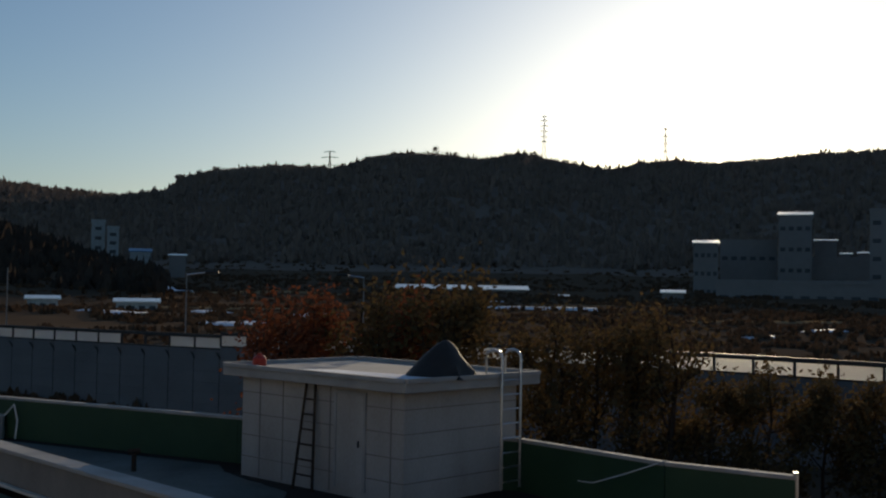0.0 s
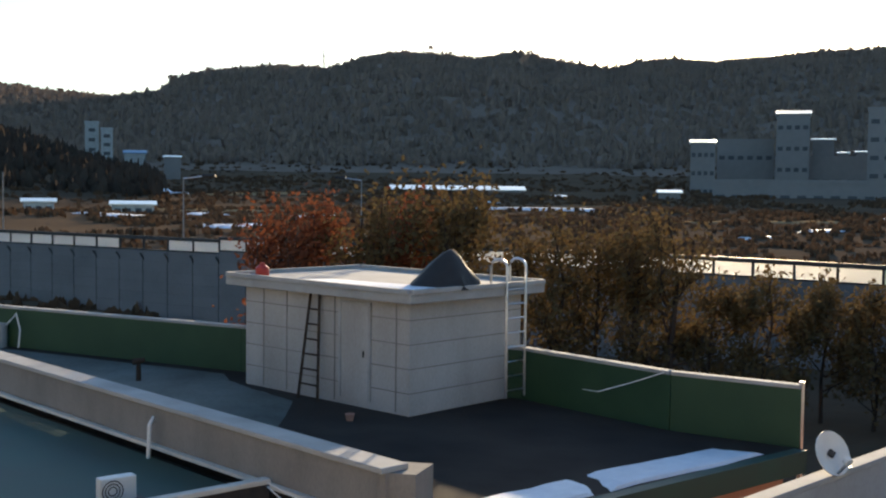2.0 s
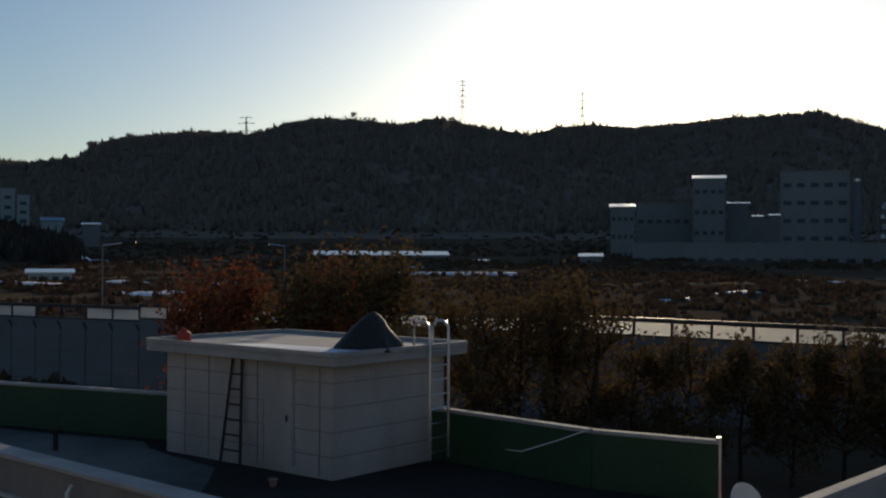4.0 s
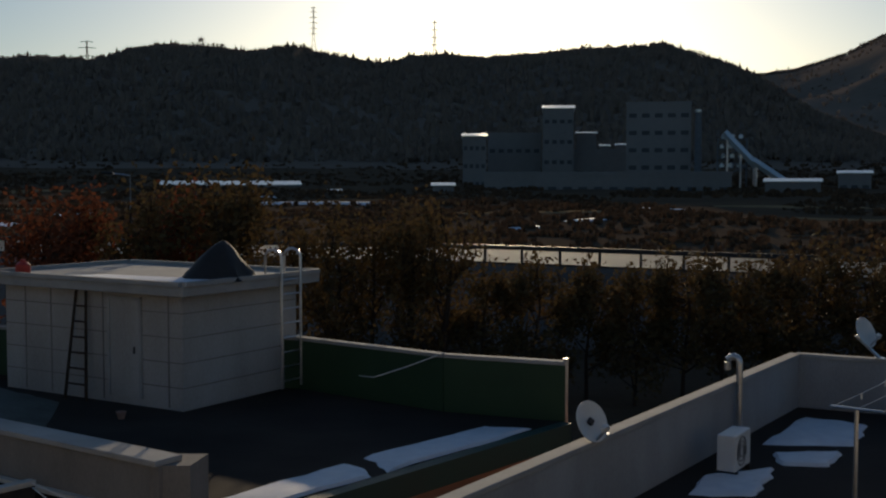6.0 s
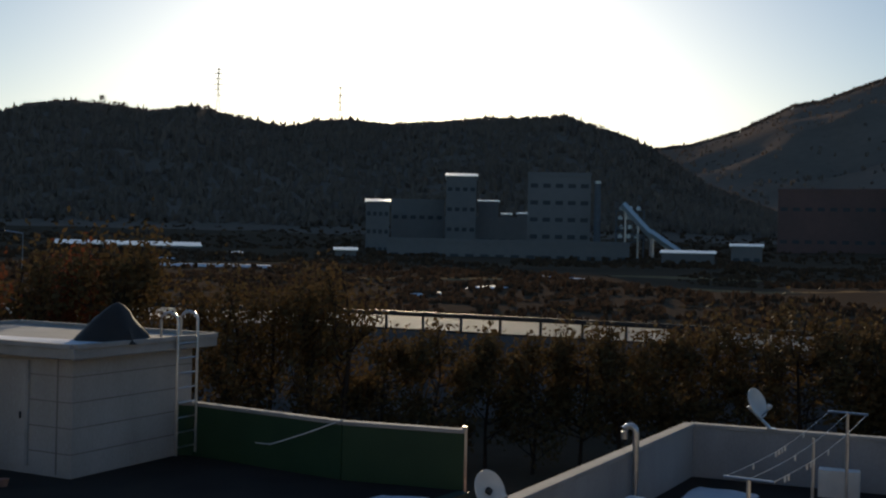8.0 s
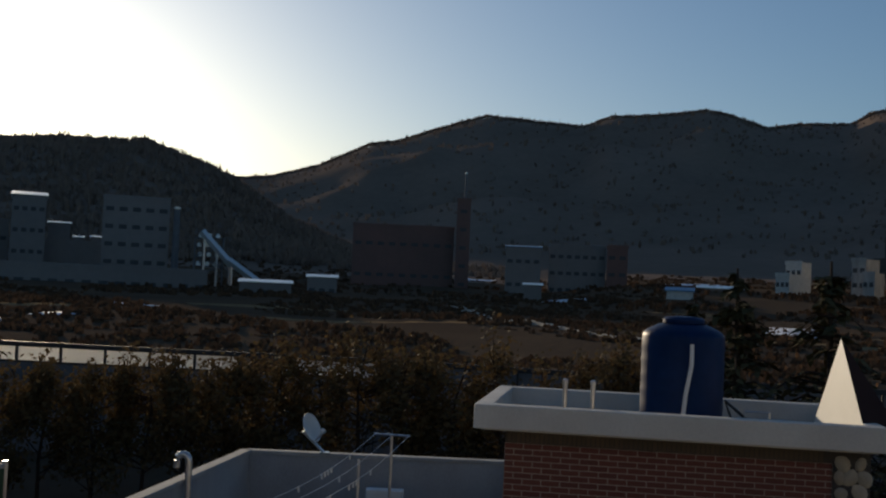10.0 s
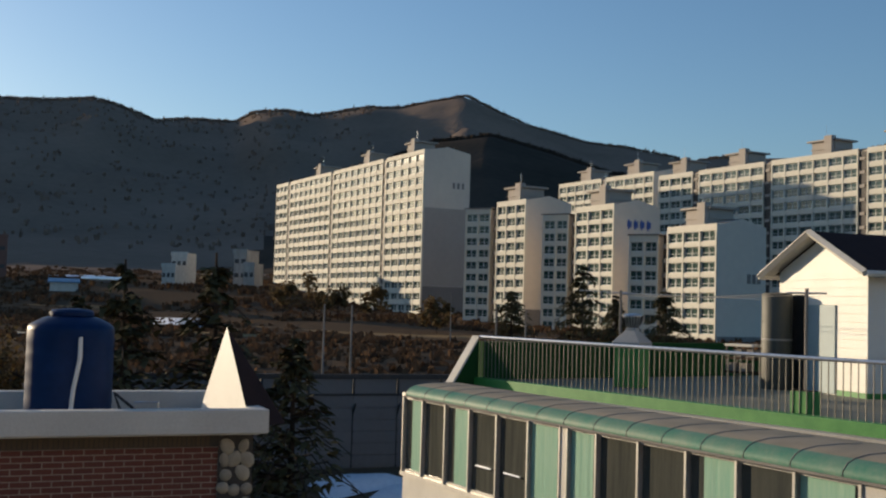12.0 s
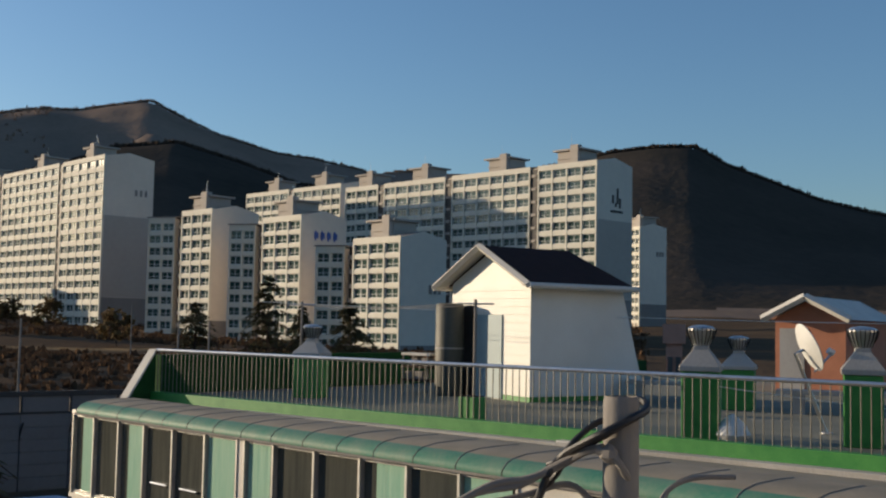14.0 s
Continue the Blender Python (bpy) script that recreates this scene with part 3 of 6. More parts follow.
def apartment(label, c, l, ztop, zbot, sections, depth, pitch=4.1, extra="", drop=0, fh=2.8, az_back=None, panel=False):
    """A slab block. c, l: plan corners of its window front; sections: shares of its length between stair slots filled
    near-black as shade.
    """
    b = thing("apartment_block", label, "apartment building", "apartment estate", (c.x, c.y, zbot))
    u = (l - c).normalized()
    L = (l - c).length
    w = Vector((-u.y, u.x))
    if w.dot(c) < 0:
        w = -w
    depth = reach(c, w, az_back) if az_back else depth
    nf = int((ztop - 0.9 - zbot) / fh)
    body = Mesh()
    body.slab(c, u, w, 0, L, 0.35, depth, zbot, ztop)
    # gabled ridge of the end walls and the dark band low down
    s0 = 0.0
    for si, share in enumerate(sections):
        s1 = s0 + share * L
        a, e = s0 + (0.0 if si == 0 else 1.1), s1 - (0.0 if si == len(sections) - 1 else 1.1)
        top = ztop - (drop if si == len(sections) - 1 and len(sections) > 1 and drop else 0)
        facade(b, c, u, w, a, e, top, zbot, nf, fh, pitch)
        if si < len(sections) - 1:
            # recess shade comes from a near-black slab in the slot
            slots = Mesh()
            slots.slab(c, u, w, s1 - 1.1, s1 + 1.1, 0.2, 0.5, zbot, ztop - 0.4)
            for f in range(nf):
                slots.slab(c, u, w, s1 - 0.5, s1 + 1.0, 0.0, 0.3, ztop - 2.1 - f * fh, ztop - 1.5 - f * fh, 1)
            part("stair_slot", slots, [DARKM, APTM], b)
        # lift house with an overhanging slab
        if share > 0.15:
            h = Mesh()
            mid = s0 + share * L * 0.35
            h.slab(c, u, w, mid, mid + 6.2, 2.2, 7.5, ztop - 0.1, ztop + 3.2)
            h.slab(c, u, w, mid - 0.8, mid + 7.2, 1.6, 8.2, ztop + 3.2, ztop + 3.55)
            h.slab(c, u, w, mid + 0.1, mid + 2.1, 1.2, 2.6, ztop - 0.1, ztop + 4.2)
            h.slab(c, u, w, mid - 0.2, mid + 6.4, 2.0, 7.7, ztop + 1.5, ztop + 1.7)
            part("lift_house", h, APTM, b)
            part("aerial", Mesh().tube([(*(c + u * (mid + 4) + w * 4), ztop + 3.4), (*(c + u * (mid + 4) + w * 4), ztop + 7)], 0.06, 0.03, 5), STEEL, b)
        s0 = s1
    end = Mesh()
    end.poly([(*c, ztop), (*(c + w * depth), ztop), (*(c + w * depth * 0.5), ztop + 1.3)])
    roof = Mesh()
    r0, r1 = c + w * depth * 0.5, c + u * L + w * depth * 0.5
    roof.poly([(*c, ztop), (*(c + u * L), ztop), (*r1, ztop + 1.3), (*r0, ztop + 1.3)]).poly([(*r0, ztop + 1.3), (*r1, ztop + 1.3), (*(c + u * L + w * depth), ztop), (*(c + w * depth), ztop)])
    part("body", body, APTS, b)
    part("end_gable", end, APTS, b)
    part("roof", roof, APTD, b)
    part("end_band", Mesh().slab(c, u, w, -0.05, 0.02, 0.4, depth, zbot, zbot + (ztop - zbot) * 0.24), APTD, b)
    if panel:
        part("end_panel", Mesh().slab(c, u, w, -0.04, 0.02, 0.4, depth, zbot + (ztop - zbot) * 0.24 + 0.1, zbot + (ztop - zbot) * 0.68), APTM, b)
    mark = Mesh()
    if extra == "bars":
        for i in range(4):
            x = depth * (0.28 + 0.14 * i)
            mark.slab(c, u, w, -0.1, 0.0, x, x + 1.0, ztop - 4.2, ztop - 3.0)
            mark.slab(c, u, w, -0.1, 0.0, x + 0.15, x + 0.5, ztop - 4.6, ztop - 2.7)
    elif extra == "emblem":
        for x, z, h in ((0.42, 7.5, 1.6), (0.55, 6.8, 3.0), (0.5, 8.6, 0.8), (0.62, 8.2, 1.9)):
            mark.slab(c, u, w, -0.1, 0.0, depth * x, depth * x + 0.6, ztop - z - h * 0.5, ztop - z + h * 0.6)
        mark.slab(c, u, w, -0.1, 0.0, depth * 0.38, depth * 0.72, ztop - 10.2, ztop - 9.7)
    elif extra == "number":
        for i in range(3):
            mark.slab(c, u, w, -0.1, 0.0, depth * (0.62 + 0.1 * i), depth * (0.62 + 0.1 * i) + 0.7, ztop - 9.6, ztop - 8.0)
    if mark.v:
        part("painted_sign", mark, DARKM if extra == "emblem" else BLUEP if extra == "bars" else APTD, b)
    return b


apartment("tall cream apartment slab with sunlit rows of windows", at(-62.59, 290), at(-55.08, 395.7), 48.9, 2.0, (0.213, 0.337, 0.337, 0.113), 12.5, 4.7, "number", 0, 3.05, -64.98, True)
for label_, az_, d_, azl_, dl_, top_, bot_, dep_, pitch_, mark_, fh_, slot_, start_, end_, back_ in (
        ("cream apartment block with dark stair slot beside trees", -67.9, 240, -64.86, 260, 31.5, 0.5, 11.5, 4.2, "", 2.7, -66.42, -66.1, -64.81, -70.22),
        ("cream apartment block with blue painted sign", -72.4, 215, -68.66, 236, 28.5, 0.0, 10.5, 4.0, "bars", 2.57, -70.45, -70.1, -68.79, -74.71),
        ("lower cream apartment block beside dark cedars", -77.52, 190, -73.12, 209.5, 22.9, -1.5, 9.8, 4.1, "number", 2.6, -75.09, -74.65, -73.19, -79.89)):
    c_, l_ = at(az_, d_), at(azl_, dl_)
    u_ = (l_ - c_).normalized()
    b_ = apartment(label_, c_, c_ + u_ * reach(c_, u_, slot_), top_, bot_, (1.0,), dep_, pitch_, mark_, 0, fh_, back_)
    angled_wing(b_, c_, l_, slot_, start_, end_, top_ - 1.3, bot_, fh_)
apartment("apartment block standing behind the others", at(-74.35, 300), at(-69.57, 334.6), 45.4, 20.0, (0.5, 0.5), 12.0, 4.3)
apartment("long cream apartment slab with dark emblem on end", at(-87.55, 228), at(-74.61, 283.6), 42.1, 5.0, (0.211, 0.325, 0.294, 0.17), 8.5, 4.0, "emblem", az_back=-89.34, panel=True)
apartment("pale apartment tower far behind the estate", at(-89.72, 370), at(-89.3, 374), 41.4, 8.0, (1.0,), 11.0, 3.0, "number", az_back=-91.05)


# ---- factory and houses across the valley ----
def block(name, label, cat, az0, az1, d, z0, z1, mat_, depth=14, roof=None, rows=0, cols=0, tilt=0.0, d1=None):
    b = thing(name, label, cat, "", (*at((az0 + az1) / 2, d), z0))
    a, c = at(az0, d), at(az1, d1 or d)
    u = (c - a).normalized()
    w = Vector((-u.y, u.x))
    w = w if w.dot(a) > 0 else -w
    L = (c - a).length
    part("wall", Mesh().slab(a, u, w, 0, L, 0, depth, z0, z1), mat_, b)
    if roof:
        r = Mesh()
        e = 0.5
        f0, f1 = a - u * e - w * e, a + u * (L + e) - w * e
        g0, g1 = a - u * e + w * (depth * 0.5), a + u * (L + e) + w * (depth * 0.5)
        k0, k1 = a - u * e + w * (depth + e), a + u * (L + e) + w * (depth + e)
        h = tilt * (depth * 0.5 + e)
        r.poly([(*f0, z1), (*f1, z1), (*g1, z1 + h), (*g0, z1 + h)]).poly([(*g0, z1 + h), (*g1, z1 + h), (*k1, z1), (*k0, z1)])
        r.poly([(*f0, z1), (*g0, z1 + h), (*k0, z1)]).poly([(*f1, z1), (*k1, z1), (*g1, z1 + h)])
        r.slab(a, u, w, -e, L + e, -e, depth + e, z1 - 0.25, z1 + 0.001)
        part("roof", r, roof, b)
    else:
        part("parapet", Mesh().slab(a, u, w, -0.2, L + 0.2, -0.2, 0.2, z1 - 0.8, z1 + 0.4), mat_, b)
    for i in range(rows):
        for j in range(cols):
            x = L * (j + 0.5) / cols
            zz = z1 - 1.2 - (z1 - z0 - 1.5) * (i + 0.5) / rows
            part("window", Mesh().slab(a, u, w, x - min(1.2, L / cols * 0.3), x + min(1.2, L / cols * 0.3), -0.12, 0.05, zz - 0.6, zz + 0.7), DULLG, b)
    return b


def elev(d, el):
    return 8 + d * math.tan(radians(el))


block("greenhouse_hall", "long low hall with bright sheet metal roof", "hall", 7.7, 0.8, 330, 4, elev(330, 0.0), FACT, 16, SHEET, 1, 14, 0.13)
block("factory_hall", "grey factory hall with glinting roof edge", "factory", -7.5, -8.7, 360, 5, elev(360, 2.5), FACT, 20, SHEET, 3, 4, 0.12)
block("factory_hall", "tall grey factory block with glinting roof edge", "factory", -11.6, -13.15, 380, 5, elev(380, 3.9), FACT, 20, SHEET, 4, 4, 0.15)
block("factory_hall", "tall dark factory block with flat roof", "factory", -15.8, -19.0, 350, 5, elev(350, 4.1), FACT, 20, None, 5, 5)
block("factory_hall", "low grey factory wing", "factory", -8.6, -21, 320, 3, elev(320, 0.6), FACT, 24, None, 1, 16)
block("factory_hall", "wide red-brown works building", "factory", -28.2, -33.4, 420, 8, elev(420, 3.4), FACTR, 26, None, 2, 9)
block("office_building", "pale low office building across the field", "building", -36.1, -37.9, 400, 8, elev(400, 2.6), FACT, 12, BLUER, 2, 4, 0.1)
block("office_building", "long dull office building across the field", "building", -38.3, -41.2, 410, 8, elev(410, 2.75), FACT, 14, None, 3, 7)
block("office_building", "dark red building beside the office", "building", -41.25, -42.3, 405, 8, elev(405, 2.8), FACTR, 14, None, 3, 2)
block("villa", "white stepped house at the foot of hill", "house", -49.55, -50.2, 340, 9, elev(340, 1.7), WHITE, 6, None, 2, 3, 0, 337)
block("villa", "taller white house with roof terrace", "house", -50.0, -50.75, 347, 9, elev(347, 2.3), WHITE, 5, None, 3, 3, 0, 344)
block("villa", "pale villa at the foot of hill", "house", -53.05, -53.7, 345, 9, elev(345, 2.55), PLASTER, 6, None, 3, 2, 0, 342)
block("villa", "lower pale wing of the villa", "house", -53.55, -54.1, 338, 9, elev(338, 1.9), PLASTER, 5, None, 2, 2, 0, 336)
block("shed", "small shed with blue roof", "shed", -44.3, -45.6, 300, 5, elev(300, 0.7), WHITE, 8, BLUER, 1, 3, 0.2)
block("apartment_house", "pale grey housing block on the hill foot", "building", 22.75, 22.1, 450, 8, elev(450, 3.05), CONC, 12, None, 6, 1)
block("apartment_house", "lower pale housing block on the hill foot", "building", 22.0, 21.45, 446, 8, elev(446, 2.75), CONC, 12, None, 6, 1)
block("house", "low bluish house at the wood edge", "house", 20.9, 19.9, 420, 8, elev(420, 1.6), CONC, 10, BLUER, 1, 3, 0.2)
block("shed", "low white greenhouse with pale roof", "shed", 21.5, 19.5, 190, 3, elev(190, -0.9), WHITE, 8, SHEET, 1, 4, 0.1)
block("shed", "low pale shed by the field road", "shed", 25.6, 24.2, 200, 3, elev(200, -0.8), WHITE, 8, SHEET, 1, 3, 0.1)
block("house", "small pink house with pale windows", "house", -91.2, -92.0, 70, 2, elev(70, -0.05), PINK, 6, None, 2, 2)
for az0, az1, d, el in ((-0.6, -1.25, 310, -0.36), (-5.96, -7.05, 300, -0.02), (-22.6, -25.2, 300, 0.2), (-26, -27.5, 330, 0.6), (-45.8, -48, 340, 0.9)):
    block("shed", "low works shed with pale sheet roof", "shed", az0, az1, d, 4, elev(d, el), FACT, 9, SHEET, 1, 3, 0.14)


def stack(az, d, el0, el1, r, label, m_=FACT):
    t = thing("chimney", label, "chimney", "", at(az, d, elev(d, el0)))
    p = at(az, d)
    part("shaft", Mesh().lathe((p.x, p.y, 3), [(r * 1.3, 0), (r, elev(d, el1) - 3)], 14), m_, t, smooth=True)
    part("rim", Mesh().lathe((p.x, p.y, elev(d, el1) - 0.8), [(r * 1.15, 0), (r * 1.15, 0.8)], 14), STEEL, t)


stack(-19.35, 345, 0.4, 3.75, 0.9, "slim steel factory chimney", PYL)
block("works_tower", "square red-brown tower of the works", "tower", -33.5, -34.2, 415, 8, elev(415, 4.9), FACTR, 6, None, 5, 1)
stack(-33.9, 417, 4.5, 6.3, 0.35, "thin mast on the works tower", PYL)


def conveyor(az0, az1, d, el0, el1):
    t = thing("conveyor", "steel conveyor and frame at the works", "machine", "", at(az0, d, elev(d, el0)))
    a, c = at(az0, d, elev(d, el0)), at(az1, d, elev(d, el1))
    part("belt", Mesh().tube([a, c], 1.1, 1.1, 4), SHEET, t)
    for k in (0.1, 0.5, 0.9):
        q = a.lerp(c, k)
        part("leg", Mesh().tube([(q.x, q.y, 3), q], 0.35, 0.35, 4), STEEL, t)


conveyor(-20.6, -22.2, 330, 2.6, 0.9)
conveyor(-22.0, -23.6, 325, 1.2, 0.1)


def conveyor_tower(az0, az1, d, el0, el1, label):
    """An open steel tower with floors, struts and small pale hoods."""
    t = thing("conveyor_tower", label, "machine", "", at((az0 + az1) / 2, d, 5))
    a, c = at(az0, d), at(az1, d)
    z0, z1 = elev(d, el0), elev(d, el1)
    back = a.normalized() * 5
    corners = (a, c, c + back, a + back)
    for q in corners:
        part("post", Mesh().tube([(*q, z0 - 4), (*q, z1)], 0.22, None, 4), PYL, t)
    for k in range(4):
        z = z0 + (z1 - z0) * (k + 1) / 4
        part("deck", Mesh().prism(corners, z - 0.15, z), PYL, t)
        part("strut", Mesh().tube([(*corners[k % 2], z - (z1 - z0) / 4), (*corners[1 - k % 2], z)], 0.15, None, 4), PYL, t)
        for j in range(3):
            p = a.lerp(c, 0.15 + 0.3 * j + 0.05 * (k % 2)) + back * 0.3
            part("hood", Mesh().lathe((*p, z), [(0.7, 0), (0.7, 0.8 + 0.3 * (j % 2)), (0.2, 1.3)], 8), SHEET, t)


block("factory_hall", "wide dull factory hall behind the towers", "factory", -8.8, -11.5, 392, 5, elev(392, 2.6), FACT, 20, None, 2, 6)
block("factory_hall", "lower factory hall with roof monitors", "factory", -11.55, -15.9, 390, 5, elev(390, 1.75), FACT, 24, None, 1, 8)
for az0, az1, el in ((-13.3, -14.3, 2.7), (-14.5, -14.95, 2.05), (-15.3, -15.75, 2.1)):
    block("roof_monitor", "glazed roof monitor with pale sheet roof", "roof monitor", az0, az1, 394, elev(390, 1.75), elev(394, el) - 0.4, FACT, 5, SHEET, 0, 0, 0.14)
conveyor_tower(-20.3, -21.7, 332, 0.4, 2.3, "open steel frame with hoods at the works")
for az0, az1, d, el in ((-37.1, -38.0, 330, 0.75), (19.0, 18.2, 430, 1.5)):
    block("shed", "small works annex with pale sheet roof", "shed", az0, az1, d, 4, elev(d, el) - 0.4, FACT, 6, SHEET, 0, 0, 0.14)


def pylon(az, d, el0, el1, arms, label):
    t = thing("power_pylon", label, "pylon", "pylons on the ridge", at(az, d, elev(d, el0)))
    p = at(az, d)
    z0, z1 = elev(d, el0) - 8, elev(d, el1)
    h = z1 - z0
    for sx, sy in ((1, 1), (1, -1), (-1, 1), (-1, -1)):
        part("leg", Mesh().tube([(p.x + sx * 2.8, p.y + sy * 2.8, z0), (p.x + sx * 0.9, p.y + sy * 0.9, z0 + h * 0.45), (p.x + sx * 0.3, p.y + sy * 0.3, z1)], 0.28, 0.18, 4), PYL, t)
    br = Mesh()
    for i in range(9):
        za, zb = z0 + h * i / 9, z0 + h * (i + 1) / 9
        wa, wb = (max(0.3, 2.8 - 4.2 * (z - z0) / h) for z in (za, zb))
        for s in (1, -1):
            br.tube([(p.x - s * wa, p.y, za), (p.x + s * wb, p.y, zb)], 0.14, 0.14, 4)
    part("bracing", br, PYL, t)
    for k, wd in arms:
        z = z0 + h * k
        part("crossarm", Mesh().tube([(p.x - wd, p.y, z), (p.x, p.y, z + 0.7), (p.x + wd, p.y, z)], 0.3, 0.3, 4), PYL, t)


pylon(0.08, 940, 6.7, 8.9, [(0.5, 3), (0.6, 3), (0.7, 3.4), (0.8, 3.2), (0.9, 3), (0.98, 2)], "tall lattice power pylon on the ridge")
pylon(11.1, 930, 5.8, 6.9, [(0.55, 6), (0.8, 7), (0.98, 5)], "squat lattice power pylon on the ridge")
pylon(-6.06, 940, 6.3, 8.3, [(0.5, 3), (0.65, 3), (0.8, 3), (0.95, 2.5)], "slim lattice power pylon on the ridge")

# ---- flat-roofed house with the white roof hut ----
def par_wall(name, pts, w, z0, z1, inner, cap, parent, label="", capw=None):
    """A parapet along plan points, with a proud coping."""
    m, k = Mesh(), Mesh()
    for a, c in zip(pts, pts[1:]):
        a, c = Vector(a), Vector(c)
        m.bar(a, c, w, z0, z1)
        k.bar(a, c, capw or w + 0.06, z1, z1 + 0.07)
    part(name, m, inner, parent, label, bevel=0.01)
    part("coping", k, cap, parent, bevel=0.012)


house = thing("flat_roofed_house", "low house with green painted flat roof", "house", "", (-3, 20, 0))
R0 = 3.83
roof_pts = [(-16.5, 29.3), (-6.9, 25.3), (-0.4, 22.9), (2.28, 20.3), (4.3, 19.2), (-1.6, 13.4), (-10.8, 20.8)]
part("roof_slab", Mesh().prism(roof_pts, R0 - 0.3, R0), ROOFD, house)
part("wall", Mesh().prism([(-16.2, 29.0), (-6.9, 25.0), (-0.4, 22.7), (2.2, 20.1), (4.0, 19.1), (-1.6, 13.75), (-10.6, 20.9)], 0, R0 - 0.3), PINK, house)
par_wall("far_parapet", roof_pts[:5], 0.14, R0, 4.83, GREENP, CONC, house)
par_wall("front_parapet", [(-12.6, 22.3), (-1.75, 12.85)], 0.3, 4.28, 4.83, GRIME, CONC, house, capw=0.42)
# wall coloured near-black for the shade below the parapet ledge
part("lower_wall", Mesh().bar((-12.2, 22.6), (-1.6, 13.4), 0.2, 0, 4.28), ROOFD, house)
part("end_pier", Mesh().prism([(-1.95, 12.8), (-1.5, 12.75), (-1.35, 13.3), (-1.8, 13.35)], 0, 4.83), GRIME, house)
part("corner_post", Mesh().tube([(4.29, 19.2, 3.0), (4.29, 19.2, 4.95)], 0.05), STEEL, house)
part("eave_edge", Mesh().bar((-1.5, 13.35), (4.25, 18.95), 0.22, R0 - 0.34, R0 + 0.03), TURQ, house)
for x0, x1 in ((0.15, 0.28), (0.55, 0.75)):
    a, c = Vector((-1.5, 13.35)), Vector((4.25, 18.95))
    p, q = a.lerp(c, x0), a.lerp(c, x1)
    part("window", Mesh().bar(p, q, 0.12, 1.9, 3.1), GLASS, house)
    part("window_frame", Mesh().bar(p, q, 0.16, 3.1, 3.18).bar(p, q, 0.16, 1.82, 1.9).bar(p.lerp(q, 0.48), p.lerp(q, 0.52), 0.16, 1.9, 3.1), ALU, house)


def roof_snow(pts, z, label, surface=SNOW):
    m = Mesh()
    n = len(pts)
    cx, cy = sum(p[0] for p in pts) / n, sum(p[1] for p in pts) / n
    fine = []
    for i in range(n):
        a, c = Vector(pts[i]), Vector(pts[(i + 1) % n])
        for k in range(6):
            q = a.lerp(c, k / 6)
            fine.append(q + Vector((noise.noise((q.x * 3, q.y * 3, 1)), noise.noise((q.x * 3, q.y * 3, 9)))) * 0.12)
    f = len(fine)
    m.v = [(*q, z) for q in fine] + [(cx + (q.x - cx) * 0.9, cy + (q.y - cy) * 0.9, z + 0.05) for q in fine]
    m.f = [(i, (i + 1) % f, f + (i + 1) % f, f + i) for i in range(f)] + [tuple(range(f, 2 * f))]
    m.k = [0] * (f + 1)
    single("roof_snow", m, surface, label, "snow", smooth=True)


roof_snow([(-1.45, 13.75), (0.7, 15.8), (0.45, 16.6), (-1.6, 14.5)], R0 + 0.004, "strip of snow along the shaded roof edge")
roof_snow([(0.95, 16.0), (3.6, 18.6), (2.9, 18.85), (0.65, 16.9)], R0 + 0.004, "strip of snow along the shaded roof edge")
roof_snow([(-15.6, 28.5), (-7.3, 24.9), (-6.6, 23.7), (-5.0, 21.9), (-4.4, 17.0), (-7.5, 19.2), (-10.4, 21.7)], R0 + 0.004, "thin frost on the green roof floor", FROST)

hut = thing("roof_hut", "white plastered stair hut with flat slab roof", "hut", "", (-3.3, 22.4, R0))
A, B, C = Vector((-6.42, 23.75)), Vector((-2.51, 20.72)), Vector((-0.49, 23.25))
part("wall", Mesh().prism([A, B, C, A + C - B], R0, 6.0), PLASTER, hut, bevel=0.01)
u, w = (B - A).normalized(), (C - B).normalized()
SA, SB, SC = A - u * 0.35 - w * 0.28, B + u * 0.3 - w * 0.28, C + u * 0.3 + w * 0.4
SD = SA + SC - SB
part("roof_slab", Mesh().prism([SA, SB, SC, SD], 5.98, 6.17), CONC, hut, bevel=0.015)
lip = Mesh()
for a, c in ((SA, SB), (SB, SC), (SC, SD), (SD, SA)):
    lip.bar(a.lerp(c, 0.01), a.lerp(c, 0.99), 0.1, 6.17, 6.25)
part("roof_lip", lip, CONC, hut)
out = Vector((-u.y, u.x))
out = out if out.dot(A) < 0 else -out
dp = A + u * 3.48
part("door", Mesh().bar(dp - u * 0.38 + out * 0.015, dp + u * 0.38 + out * 0.015, 0.05, R0 + 0.15, R0 + 2.0), PLASTER, hut, "pale flush metal door")
fr = Mesh()
for s in (-0.42, 0.42):
    fr.bar(dp + u * (s - 0.03) + out * 0.02, dp + u * (s + 0.03) + out * 0.02, 0.06, R0 + 0.15, R0 + 2.05)
fr.bar(dp - u * 0.45 + out * 0.02, dp + u * 0.45 + out * 0.02, 0.06, R0 + 2.0, R0 + 2.06)
part("door_frame", fr, CONC, hut)
part("door_handle", Mesh().tube([(*(dp + u * 0.3 + out * 0.08), R0 + 1.0), (*(dp + u * 0.3 + out * 0.08), R0 + 1.12)], 0.02), DARKM, hut)
for k in (0.125, 0.28, 0.58, 0.93):
    p = A.lerp(B, k)
    part("wall_joint", Mesh().bar(p - u * 0.012 + out * 0.004, p + u * 0.014 + out * 0.004, 0.012, R0 + 0.05, 5.97), GRIME, hut)

